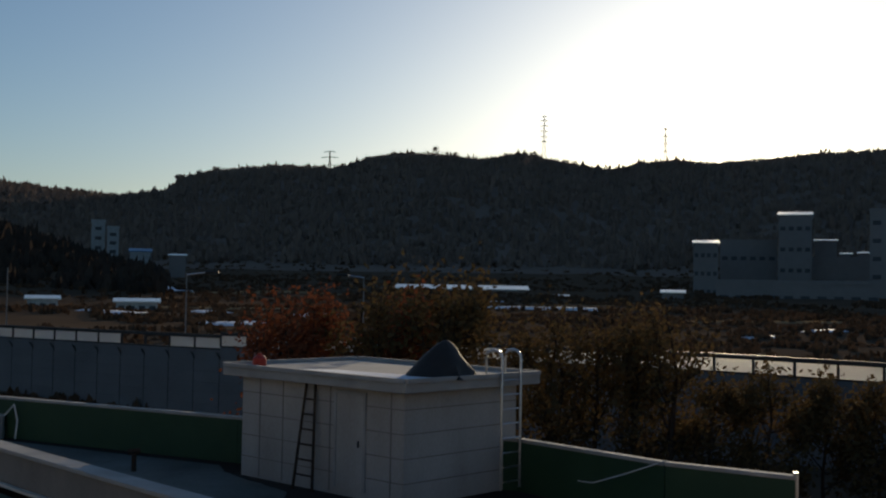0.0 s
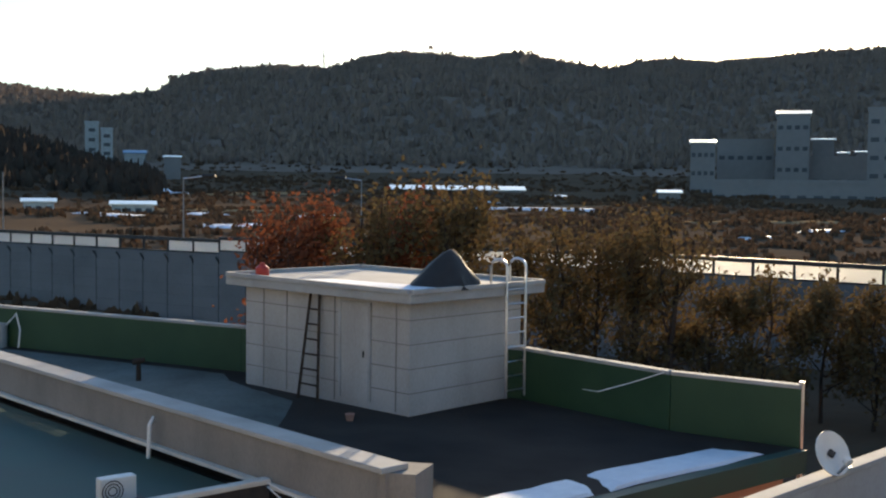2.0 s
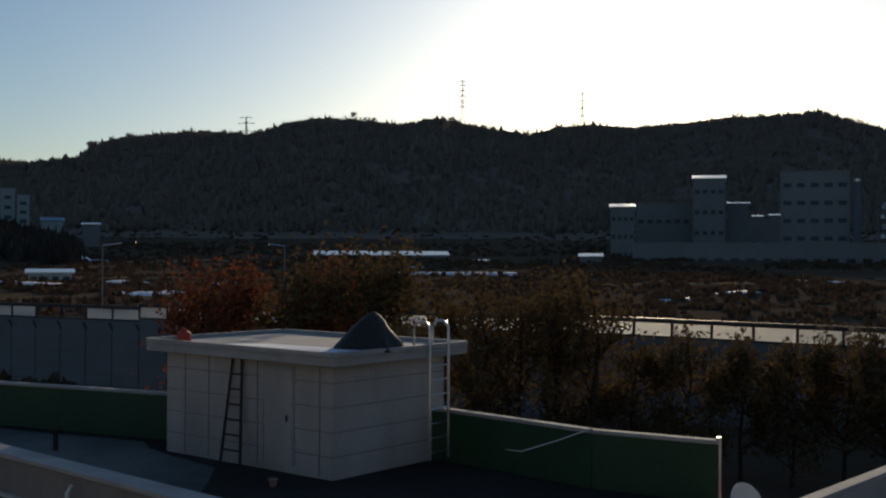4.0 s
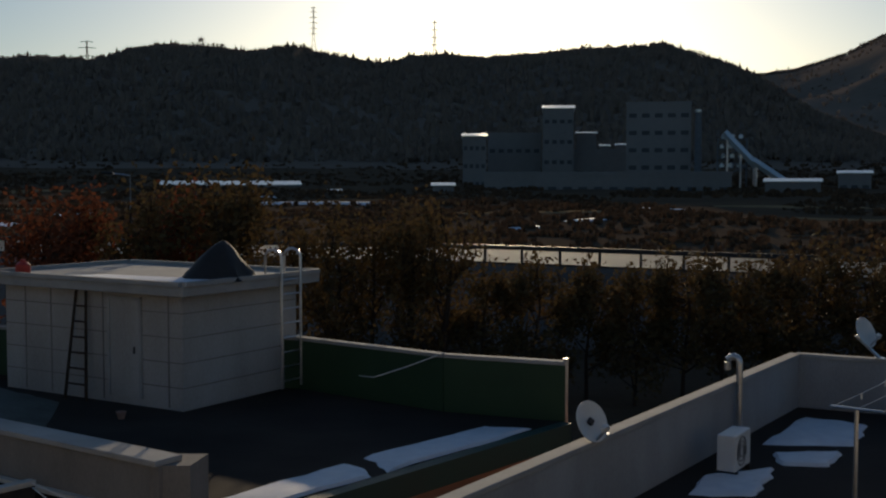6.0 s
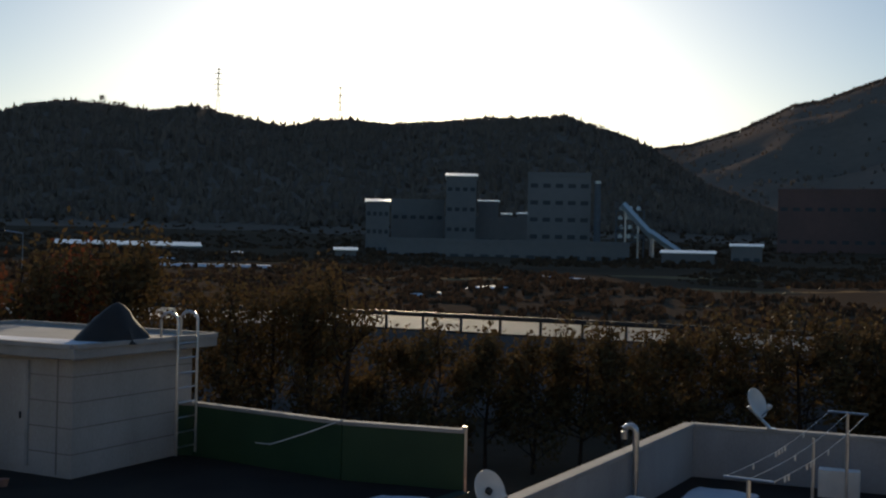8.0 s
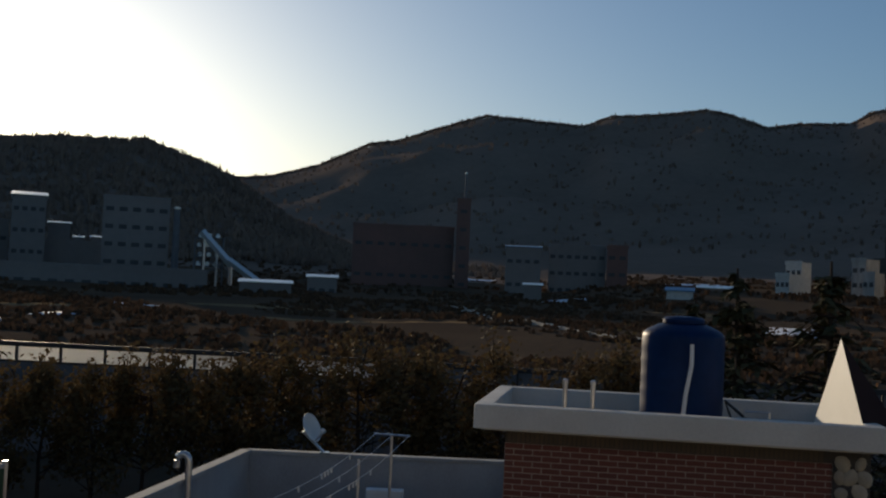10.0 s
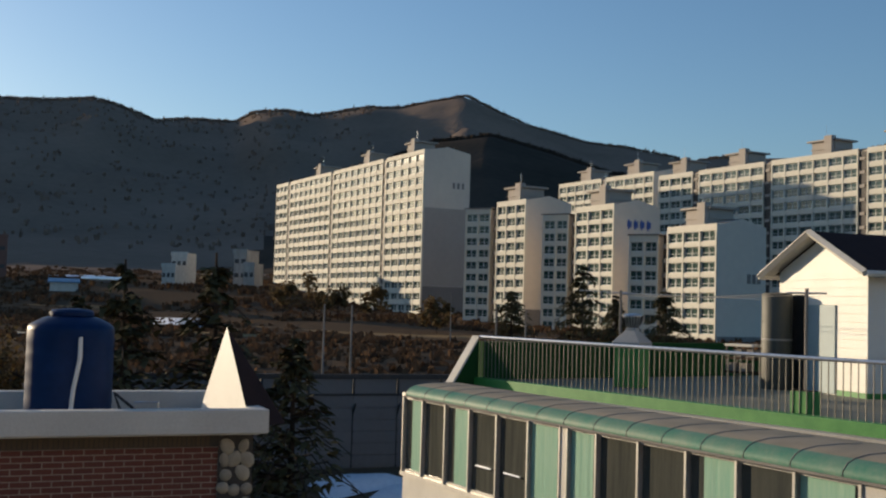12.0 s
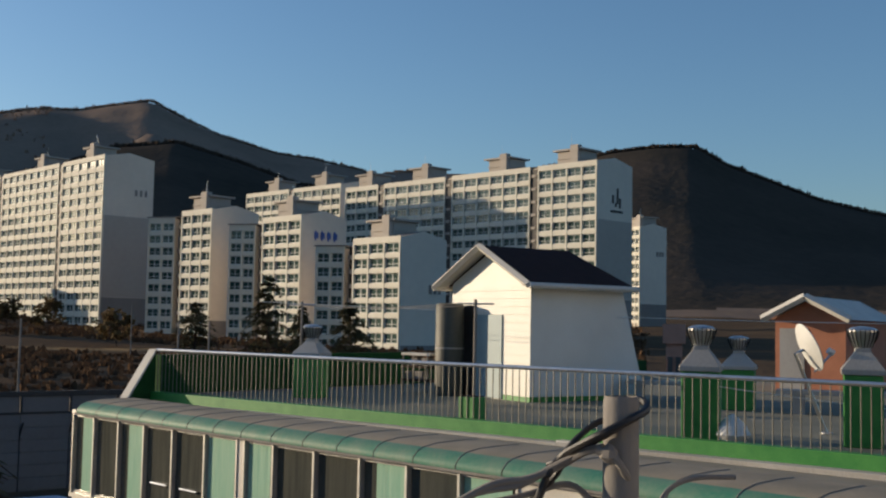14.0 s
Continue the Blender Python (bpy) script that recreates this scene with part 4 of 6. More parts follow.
for k in range(1, 5):
    z = R0 - 0.04 + 0.46 * k
    side = Vector((-w.y, w.x))
    side = side if side.dot(B) < 0 else -side
    part("wall_joint", Mesh().bar(A + out * 0.003, B + out * 0.003, 0.008, z, z + 0.02), GRIME, hut)
    part("wall_joint", Mesh().bar(B + side * 0.003, C + side * 0.003, 0.008, z, z + 0.02), GRIME, hut)

lad = thing("wooden_ladder", "dark wooden ladder leaning on the hut wall", "ladder", "", (*A.lerp(B, 0.36), R0))
lb, lt = A + u * 2.31 + out * 0.22, A + u * 2.32 + out * 0.05
for s in (-0.15, 0.15):
    part("rail", Mesh().tube([(*(lb + u * s * 2.0), R0), (*(lt + u * s * 0.9), 5.95)], 0.035, 0.03, 6), BARK, lad)
for k in range(1, 7):
    q = lb.lerp(lt, k / 7)
    h_ = 0.3 - 0.165 * k / 7
    part("rung", Mesh().tube([(*(q - u * h_), R0 + 2.12 * k / 7), (*(q + u * h_), R0 + 2.12 * k / 7)], 0.02, None, 6), BARK, lad)

mlad = thing("metal_ladder", "galvanised roof ladder with hooped handrails", "ladder", "", (*C, R0))
e2 = u * 0.38
for k in (0.72, 0.90):
    q = B.lerp(C, k) + e2
    pts = [(*q, R0 + 0.1), (*q, 6.55)]
    pts += [(*(q - e2 * (0.55 * (1 - math.cos(a)))), 6.55 + 0.16 * math.sin(a)) for a in (0.5, 1.0, 1.57, 2.1, 2.6, 3.14)]
    pts.append((*(q - e2 * 1.1), 6.2))
    part("handrail", Mesh().tube(pts, 0.028, None, 8), STEEL, mlad, smooth=True)
for i in range(8):
    z = R0 + 0.25 + i * 0.29
    part("rung", Mesh().tube([(*(B.lerp(C, 0.72) + e2), z), (*(B.lerp(C, 0.90) + e2), z)], 0.016, None, 6), STEEL, mlad)

heap = thing("tarpaulin_heap", "dark tarpaulin heap on the hut roof", "tarpaulin", "", (-1.95, 21.9, 6.17))
hp = Mesh()
for i in range(7):
    for j in range(20):
        a = 2 * math.pi * j / 20
        r = (0.74, 0.62, 0.50, 0.38, 0.26, 0.14, 0.03)[i] * (1 + 0.16 * noise.noise((math.cos(a) * 2, math.sin(a) * 2, i * 0.5)) + 0.05 * math.cos(5 * a))
        hp.v.append((-1.98 + 0.02 * i + r * math.cos(a), 21.95 + r * math.sin(a), 6.175 + (0, 0.14, 0.29, 0.43, 0.56, 0.67, 0.74)[i]))
hp.f = [(i * 20 + j, i * 20 + (j + 1) % 20, (i + 1) * 20 + (j + 1) % 20, (i + 1) * 20 + j) for i in range(6) for j in range(20)] + [tuple(range(120, 140)), tuple(range(19, -1, -1))]
hp.k = [0] * len(hp.f)
part("cover", hp, TARP, heap, smooth=True)
roof_snow([SA.lerp(SB, 0.35) + w * 0.15, SA.lerp(SB, 0.97) + w * 0.12, SB.lerp(SC, 0.3) - u * 0.2, SA.lerp(SB, 0.5) + w * 0.9], 6.175, "thin snow on the hut roof slab")
can = thing("red_can", "small red plastic can on the hut roof", "can", "", (-6.0, 23.5, 6.17))
part("body", Mesh().lathe((-6.0, 23.5, 6.17), [(0.13, 0), (0.15, 0.05), (0.15, 0.2), (0.08, 0.26)], 14), RED, can, smooth=True)
part("cap", Mesh().lathe((-6.0, 23.5, 6.43), [(0.05, 0), (0.05, 0.05)], 10), RED, can)


def ac_unit(x, y, z, rz, label, sc=1.0):
    t = thing("air_conditioner", label, "air conditioner", "outdoor units", (x, y, z))
    o, a, b = Vector((x, y)), Vector((math.cos(rz), math.sin(rz))), Vector((-math.sin(rz), math.cos(rz)))
    part("case", Mesh().slab(o, a, b, -0.42 * sc, 0.42 * sc, -0.16 * sc, 0.16 * sc, z + 0.08, z + 0.7 * sc), DISHM, t, bevel=0.02)
    g = Mesh()
    c = o - b * 0.165 * sc
    for r in (0.1, 0.17, 0.24):
        g.tube([(*(c + a * (r * sc * math.cos(q) - 0.08)), z + 0.4 * sc + r * sc * math.sin(q)) for q in (2 * math.pi * i / 14 for i in range(15))], 0.008, None, 4)
    part("fan_guard", g, DARKM, t)
    for s in (-0.3, 0.3):
        part("foot", Mesh().slab(o, a, b, s - 0.04, s + 0.04, -0.18 * sc, 0.18 * sc, z, z + 0.08), DARKM, t)


ac_unit(0.18, 23.31, R0, 2.4, "weathered outdoor unit on the green roof", 0.55)
stub = thing("valve_stub", "rusty pipe stub with a valve on the roof", "pipe", "", (-8.7, 23.45, R0))
part("tube", Mesh().tube([(-8.7, 23.45, R0), (-8.7, 23.45, R0 + 0.42)], 0.06, 0.05, 10), BARK, stub)
part("valve", Mesh().tube([(-8.82, 23.4, R0 + 0.46), (-8.58, 23.5, R0 + 0.5)], 0.07, 0.05, 8), BARK, stub)
pot = thing("clay_pot", "small pinkish clay pot on the roof", "pot", "", (-3.54, 20.25, R0))
part("body", Mesh().lathe((-3.54, 20.25, R0), [(0.06, 0), (0.09, 0.12), (0.1, 0.13), (0.085, 0.135), (0.05, 0.03)], 14), PINK, pot, smooth=True)
drum = thing("roof_drum", "weathered drum with a hose at the roof corner", "drum", "", (-14.2, 28.0, R0))
part("body", Mesh().lathe((-14.2, 28.0, R0), [(0.28, 0), (0.29, 0.3), (0.28, 0.32), (0.29, 0.6), (0.27, 0.62)], 18), CONC, drum, smooth=True)
part("hose", Mesh().tube([(-13.9, 28.0, R0 + 0.6), (-13.6, 27.9, R0 + 0.9), (-13.45, 27.8, R0 + 0.5), (-13.5, 27.8, R0 + 0.03)], 0.025, None, 6), DISHM, drum, smooth=True)
drain = thing("drain_pipe", "pale drain pipe hanging below the wall ledge", "pipe", "", (-5.75, 15.9, 4.13))
part("tube", Mesh().tube([(-5.72, 15.98, 4.7), (-5.74, 15.85, 4.62), (-5.74, 15.8, 4.14)], 0.03, None, 8), DISHM, drain, smooth=True)
cord = thing("roof_cable", "thin pale cable sagging across the roof", "cable", "", (1.6, 21, R0))
part("strand", Mesh().tube([(0.28, 23.21, R0 + 0.25), (1.0, 20.9, 4.38), (1.6, 20.6, 4.62), (2.25, 20.25, 4.92)], 0.012, None, 5), DISHM, cord)

# ---- low green-roofed building in front ----
low = thing("low_green_house", "low building with turquoise painted flat roof", "house", "", (-7, 14, 0))
LZ = 4.12
lp = [(-13.0, 22.3), (-3.45, 13.95), (-6.0, 11.4), (-9.4, 8.6), (-17, 15)]
part("roof_slab", Mesh().prism(lp, LZ - 0.25, LZ), TURQ, low)
part("wall", Mesh().prism([(-12.9, 21.9), (-3.65, 13.9), (-6.05, 11.55), (-9.4, 8.8), (-16.8, 15)], 0, LZ - 0.25), DARKM, low)
par_wall("near_parapet", [(-9.4, 8.6), (-6.0, 11.4), (-3.5, 13.9)], 0.08, LZ - 0.2, 4.36, DARKM, WHITE, low)
part("flashing", Mesh().bar((-12.6, 21.98), (-2.0, 12.8), 0.1, 4.24, 4.29), WHITE, low)
ac_unit(-5.3, 13.45, LZ, 0.75, "white outdoor unit on the turquoise roof", 0.55)
st = thing("steel_shed", "dark sheet lean-to below the turquoise roof", "shed", "", (-5.0, 10.6, 0))
part("wall", Mesh().prism([(-5.6, 11.5), (-3.7, 13.4), (-2.4, 12.2), (-2.9, 9.3), (-5.4, 8.7)], 0, 2.5), DARKM, st)
part("roof", Mesh().poly([(-5.8, 11.4, 2.9), (-5.5, 8.5, 2.5), (-2.6, 9.1, 2.5), (-2.3, 12.2, 2.8), (-3.7, 13.5, 2.95)]), DARKM, st)
part("ridge_strip", Mesh().tube([(-5.4, 11.6, 3.9), (-4.3, 11.2, 3.1)], 0.035, None, 4), CONC, st)

# ---- white-walled flat roof ----
wh = thing("white_walled_house", "house with white parapet round dark flat roof", "house", "", (7, 14, 0))
W = [Vector((0.96, 10.6)), Vector((8.75, 19.7)), Vector((12.9, 17.0)), Vector((13.2, 16.8)), Vector((4.9, 7.3))]
part("roof_slab", Mesh().prism([W[0], W[1], W[3], W[4]], 3.5, 3.9), ROOFD, wh)
part("wall", Mesh().prism([p + (Vector((7, 13.5)) - p) * 0.004 for p in (W[0], W[1], W[3], W[4])], 0, 3.5), PINK, wh)
# parapet white darkened to deepen its shaded side
par_wall("parapet", [W[0], W[1], W[3]], 0.16, 3.9, 4.83, DULLW, CONC, wh)
par_wall("front_parapet", [W[0], W[4], W[3]], 0.16, 3.9, 4.83, DULLW, CONC, wh)
roof_snow([(5.3, 15.0), (6.45, 15.3), (6.1, 14.6), (5.7, 14.0), (4.8, 14.1)], 3.904, "snow patch melting on dark roof floor")
roof_snow([(6.85, 16.2), (7.9, 16.1), (7.35, 15.35), (6.65, 15.5)], 3.904, "snow patch melting on dark roof floor")
roof_snow([(8.4, 18.6), (9.25, 17.95), (8.3, 16.5), (6.9, 16.8)], 3.904, "snow patch melting on dark roof floor")
ac_unit(5.85, 15.25, 3.9, 0.9, "white outdoor unit beside the parapet", 0.85)
ac_unit(10.4, 17.3, 3.9, 2.56, "small outdoor unit against the far parapet", 0.8)


def dish(x, y, z, az, tilt, r, label, foot, centre=False):
    """A satellite dish with its feed arm, facing az and tilted up."""
    t = thing("satellite_dish", label, "satellite dish", "satellite dishes", (x, y, z))
    m = Mesh()
    f = Vector((*at(az, 1), 0)) * math.cos(radians(tilt)) + Vector((0, 0, math.sin(radians(tilt))))
    s = f.cross(Vector((0, 0, 1))).normalized()
    v = s.cross(f)
    o = Vector((x, y, z))
    n = 26
    for side, dd in ((1, 0.0), (-1, 0.015)):
        for i in range(6):
            q = r * i / 5
            for j in range(n):
                a = 2 * math.pi * j / n
                m.v.append(tuple(o + (s * math.cos(a) * 0.92 + v * math.sin(a)) * q + f * (0.22 * r * (i / 5) ** 2 - dd)))
    for b in (0, 6 * n):
        for i in range(5):
            for j in range(n):
                q = (b + i * n + j, b + i * n + (j + 1) % n, b + (i + 1) * n + (j + 1) % n, b + (i + 1) * n + j)
                m.f.append(q if b else q[::-1])
    m.f += [(5 * n + j, 5 * n + (j + 1) % n, 11 * n + (j + 1) % n, 11 * n + j) for j in range(n)]
    m.k = [0] * len(m.f)
    part("reflector", m, DISHM, t, smooth=True)
    part("feed_arm", Mesh().tube([o - v * r * 0.95, o - v * r * 0.55 + f * r * 1.0], 0.018), STEEL, t)
    part("feed_horn", Mesh().tube([o - v * r * 0.6 + f * r * 1.0, o - v * r * 0.4 + f * r * 0.85], 0.05), DISHM, t)
    if centre:
        part("bracket", Mesh().tube([o - f * 0.1, o + f * 0.05], 0.05, None, 4), DARKM, t, "dark centre bracket")
    part("mount", Mesh().tube([o - f * 0.03, o - f * 0.16, foot], 0.028), STEEL, t)
    part("base_plate", Mesh().lathe((foot[0], foot[1], foot[2]), [(0.1, 0), (0.1, 0.02)], 10), STEEL, t)


dish(3.22, 13.2, 5.12, -150, 24, 0.26, "white satellite dish on the white parapet", (3.45, 13.48, 4.9), True)
dish(9.62, 18.84, 5.37, -150, 24, 0.28, "white satellite dish above the far parapet", (9.95, 18.85, 4.9))


def drying_line():
    """Two T-shaped steel posts with three lines and pegs between them."""
    t = thing("drying_line", "steel washing line posts with pegged lines", "clothes line", "", (6.05, 12.05, 3.9))
    a, b = Vector((6.05, 12.05)), Vector((9.55, 15.7))
    side = Vector((b - a).orthogonal()).normalized()
    for q, z in ((a, 5.45), (b, 5.66)):
        part("post", Mesh().tube([(*q, 3.9), (*q, z)], 0.026, None, 8), STEEL, t, smooth=True)
        part("crossbar", Mesh().tube([(*(q - side * 0.3), z), (*(q + side * 0.3), z)], 0.02, None, 6), STEEL, t)
    peg = Mesh().prism([(-0.012, -0.006), (0.012, -0.006), (0.012, 0.006), (-0.012, 0.006)], -0.06, 0.012).data("peg", DISHM)
    for s_, pegs in ((-0.28, (0.1, 0.13, 0.3, 0.34, 0.37, 0.52)), (0.0, (0.4,)), (0.28, (0.22, 0.42, 0.45, 0.48, 0.51, 0.7))):
        pts = [(*(a.lerp(b, k / 8) + side * s_), 5.45 + 0.21 * k / 8 - 0.1 * math.sin(math.pi * k / 8)) for k in range(9)]
        part("cord", Mesh().tube(pts, 0.005, None, 4), DISHM, t)
        for k in pegs:
            q = a.lerp(b, k) + side * s_
            o = part("peg", peg, [], t)
            o.location = (q.x, q.y, 5.44 + 0.21 * k - 0.1 * math.sin(math.pi * k))


drying_line()
pole_ = thing("roof_pole", "thin bare steel pole on the dark roof", "pole", "", (8.41, 14.72, 3.9))
part("tube", Mesh().tube([(8.41, 14.72, 3.9), (8.41, 14.72, 5.45)], 0.022, None, 8), STEEL, pole_, smooth=True)
part("foot", Mesh().lathe((8.41, 14.72, 3.9), [(0.14, 0), (0.12, 0.08), (0.04, 0.1)], 10), CONC, pole_)


def vent_pipe(x, y, z, h, label, rz=0.0):
    t = thing("vent_pipe", label, "pipe", "vent pipes", (x, y, z))
    r = 0.055
    pts = [(x, y, z), (x, y, z + h)] + [(x + 0.1 * (1 - math.cos(a)) * math.cos(rz), y + 0.1 * (1 - math.cos(a)) * math.sin(rz), z + h + 0.1 * math.sin(a)) for a in (0.5, 1.0, 1.57, 2.1, 2.6, 3.14)]
    pts.append((x + 0.2 * math.cos(rz), y + 0.2 * math.sin(rz), z + h - 0.12))
    part("pipe", Mesh().tube(pts, r, None, 10), STEEL, t, smooth=True)
    part("collar", Mesh().lathe((x, y, z), [(r * 1.5, 0), (r * 1.3, 0.05)], 10), DARKM, t)


vent_pipe(6.55, 16.85, 3.9, 1.3, "bent vent pipe beside white parapet", 2.4)

# ---- brick house with the water tank ----
bh = thing("brick_house", "red brick house with white parapet band", "house", "", (11, 11, 0))
F0, F1 = Vector((7.29, 10.13)), Vector((10.56, 7.21))
bu = (F1 - F0).normalized()
bw = Vector((-bu.y, bu.x))
bw = bw if bw.dot(F0) > 0 else -bw
BL = (F1 - F0).length
BO = F0
ZP = 6.8


for q in ((0, BL, 0, 0.2), (0, BL, 2.55, 2.75), (0, 0.2, 0.2, 2.55), (BL - 0.2, BL, 0.2, 2.55)):
    part("parapet_band", Mesh().slab(BO, bu, bw, *q, ZP - 0.27, ZP), WHITE, bh, bevel=0.015)
part("roof_slab", Mesh().slab(BO, bu, bw, 0.1, BL - 0.1, 0.1, 2.65, ZP - 0.272, ZP - 0.22), CONC, bh)
part("soffit", Mesh().slab(BO, bu, bw, 0.08, BL - 0.08, 0.08, 2.67, ZP - 0.288, ZP - 0.275), WHITE, bh)
part("wall_core", Mesh().slab(BO, bu, bw, 0.33, BL - 0.12, 0.3, 2.5, 0, ZP - 0.29), MORTAR, bh)
part("soldier_course", Mesh().slab(BO, bu, bw, 0.33, BL - 0.5, 0.285, 0.3, ZP - 0.44, ZP - 0.29), BED, bh)
brick_me = Mesh().prism([(-0.1, -0.012), (0.1, -0.012), (0.1, 0.012), (-0.1, 0.012)], 0, 0.055).data("brick", BRICK)
sold_me = Mesh().prism([(-0.021, -0.012), (0.021, -0.012), (0.021, 0.012), (-0.021, 0.012)], 0, 0.14).data("brick", SOLDR)
bang = math.atan2(bu.y, bu.x)


def place_piece(me, name, s, d, z, parent):
    o = part(name, me, [], parent)
    p = BO + bu * s + bw * d
    o.location, o.rotation_euler = (p.x, p.y, z), (0, 0, bang)
    return o


for i in range(int((BL - 0.9) / 0.052)):
    place_piece(sold_me, "brick", 0.38 + i * 0.052, 0.291, ZP - 0.435, bh)
rest = Mesh()
for r in range(70):
    z = ZP - 0.502 - r * 0.066
    x = 0.335
    first = 0.095 if r % 2 else 0.2
    while x < BL - 0.53:
        ln = min(first, BL - 0.505 - x)
        first = 0.2
        if r < 15:
            o = place_piece(brick_me, "brick", x + ln / 2, 0.307 + rnd.uniform(-0.002, 0.002), z, bh)
            o.scale.x = ln / 0.2
        else:
            rest.slab(BO, bu, bw, x, x + ln, 0.294, 0.304, z, z + 0.055)
        x += ln + 0.011
part("lower_bricks", rest, BRICK, bh)["kind"] = "stuff"
# river stone corner strip
part("stone_bed", Mesh().slab(BO, bu, bw, BL - 0.5, BL - 0.115, 0.275, 0.32, 0, ZP - 0.31), BED, bh)
STONES = []
for k in range(3):
    m = Mesh()
    rx, rz = (0.085, 0.075, 0.062)[k], (0.1, 0.07, 0.085)[k]
    for i in range(7):
        th = math.pi * i / 6
        for j in range(12):
            a = 2 * math.pi * j / 12
            q = 1 + 0.12 * noise.noise((math.cos(a) * 1.5 + k, math.sin(a) * 1.5, th))
            m.v.append((rx * q * math.sin(th) * math.cos(a), 0.05 * math.sin(th) * math.sin(a), rz * q * math.cos(th)))
    m.f = [(i * 12 + j, (i + 1) * 12 + j, (i + 1) * 12 + (j + 1) % 12, i * 12 + (j + 1) % 12) for i in range(6) for j in range(12)]
    m.k = [0] * len(m.f)
    STONES.append(m.data("stone", STONE, smooth=True))
for r in range(16):
    for c in range(2 + r % 2):
        s = BL - 0.5 + (0.385 * (c + 0.5) / (2 + r % 2)) + rnd.uniform(-0.015, 0.015)
        o = place_piece(STONES[rnd.randrange(3)], "stone", s, 0.285, ZP - 0.42 - r * 0.165 + rnd.uniform(-0.02, 0.02), bh)
        o.rotation_euler = (0, rnd.uniform(-0.8, 0.8), bang)


def local(s, d, z):
    p = BO + bu * s + bw * d
    return Vector((p.x, p.y, z))


RZ = ZP - 0.22
tc = local(2.345, 1.75, RZ)
tank = thing("water_tank", "dark blue plastic rooftop water tank", "water tank", "", tc)
prof = [(0.485, 0.0), (0.5, 0.03)]
for i in range(5):
    z = 0.14 + i * 0.18
    prof += [(0.5, z), (0.504, z + 0.04), (0.5, z + 0.08)]
prof += [(0.5, 1.02), (0.49, 1.06), (0.45, 1.10), (0.32, 1.165), (0.27, 1.18)]
part("body", Mesh().lathe(tc, prof, 40), TANKB, tank, smooth=True)
part("lid", Mesh().lathe(tc + Vector((0, 0, 1.175)), [(0.235, 0), (0.255, 0.015), (0.255, 0.06), (0.225, 0.085), (0.05, 0.105)], 28), TANKB, tank, smooth=True)
part("overflow_pipe", Mesh().tube([local(2.42, 1.23, RZ + 0.95), local(2.42, 1.21, RZ + 0.7), local(2.36, 1.2, RZ + 0.35), local(2.33, 1.15, RZ)], 0.025), DISHM, tank, "pale plastic overflow pipe", smooth=True)
for s in (0.95, 1.28):
    q = local(s, 1.1, RZ)
    p = thing("stub_pipe", "short capped steel pipe on the brick house roof", "pipe", "roof stub pipes", q)
    part("tube", Mesh().tube([q, q + Vector((0, 0, 0.42))], 0.03, None, 12), STEEL, p, smooth=True)
    part("cap", Mesh().lathe(q + Vector((0, 0, 0.42)), [(0.036, 0), (0.036, 0.04), (0.015, 0.055)], 12), STEEL, p, smooth=True)
q = local(3.05, 1.2, RZ)
bend = thing("bent_pipe", "thin bent water pipe on the roof", "pipe", "", q)
part("tube", Mesh().tube([q, q + Vector((0, 0, 0.2)), q + Vector((*(bu * 0.28), 0.2)), q + Vector((*(bu * 0.28), 0.02))], 0.015, None, 6), STEEL, bend)
q = local(2.95, 1.4, RZ)
scrap = thing("angle_iron", "dark angle iron scrap leaning on roof", "scrap", "", q)
part("strip", Mesh().tube([q, q + Vector((*(bu * -0.12), 0.3)), q + Vector((*(bu * 0.25), 0.0))], 0.02, None, 4), DARKM, scrap)
pc = Vector((11.1, 8.2, RZ))
pyr = thing("white_pyramid", "white four-sided chimney cowl pyramid", "roof ornament", "", pc)
base = [Vector((11.69, 9.08, RZ)), Vector((10.56, 7.46, RZ)), Vector((11.2, 7.42, RZ)), Vector((12.1, 9.0, RZ))]
apex = Vector((11.07, 8.23, 7.69))
fm = Mesh()
fm.poly([base[0], base[1], apex])

part("white_face", fm, SIDING, pyr)
for i in (1, 2, 3):
    part("shingle_face", Mesh().poly([base[i], base[(i + 1) % 4], apex]), SHINGLE, pyr, "dark shingled face")

# ---- house with the glazed balcony and roof rail ----
gh = thing("glazed_house", "house with glazed balcony and green roof edge", "house", "", (20, 2, 0))
S0 = Vector((19.75, 10.6))
su = Vector((-0.5786, -0.8156))
sn = Vector((0.8156, -0.5786))
SL = 21.0
part("body", Mesh().prism([S0 + sn * 0.4, S0 + su * SL + sn * 0.4, S0 + su * SL + sn * 22, S0 + sn * 22 - su * 2.0], 0, 6.3), PLASTER, gh)
part("balcony_wall", Mesh().slab(S0, su, sn, 0.4, SL, 0, 0.4, 0, 4.71), WHITE, gh)
# near-black sheet for the unlit room behind the glazing
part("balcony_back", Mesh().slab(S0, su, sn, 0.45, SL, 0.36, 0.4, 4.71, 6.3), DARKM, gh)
part("end_glass", Mesh().slab(S0, su, sn, 0.38, 0.40, 0.08, 0.5, 4.79, 6.2), CURT, gh)
fr = Mesh()
fr.slab(S0, su, sn, 0.36, SL, -0.05, 0.06, 4.71, 4.79).slab(S0, su, sn, 0.36, SL, -0.04, 0.06, 6.24, 6.31)
part("window_rail", fr, ALU, gh)
edges = [0.42, 1.22, 2.12, 3.0, 3.93, 4.9, 5.8, 6.0, 6.73, 7.7, 8.69, 9.62] + [9.62 + 0.95 * k for k in range(1, 12)]
kinds = "mdmddmwmddmdmwdmdmddmd"
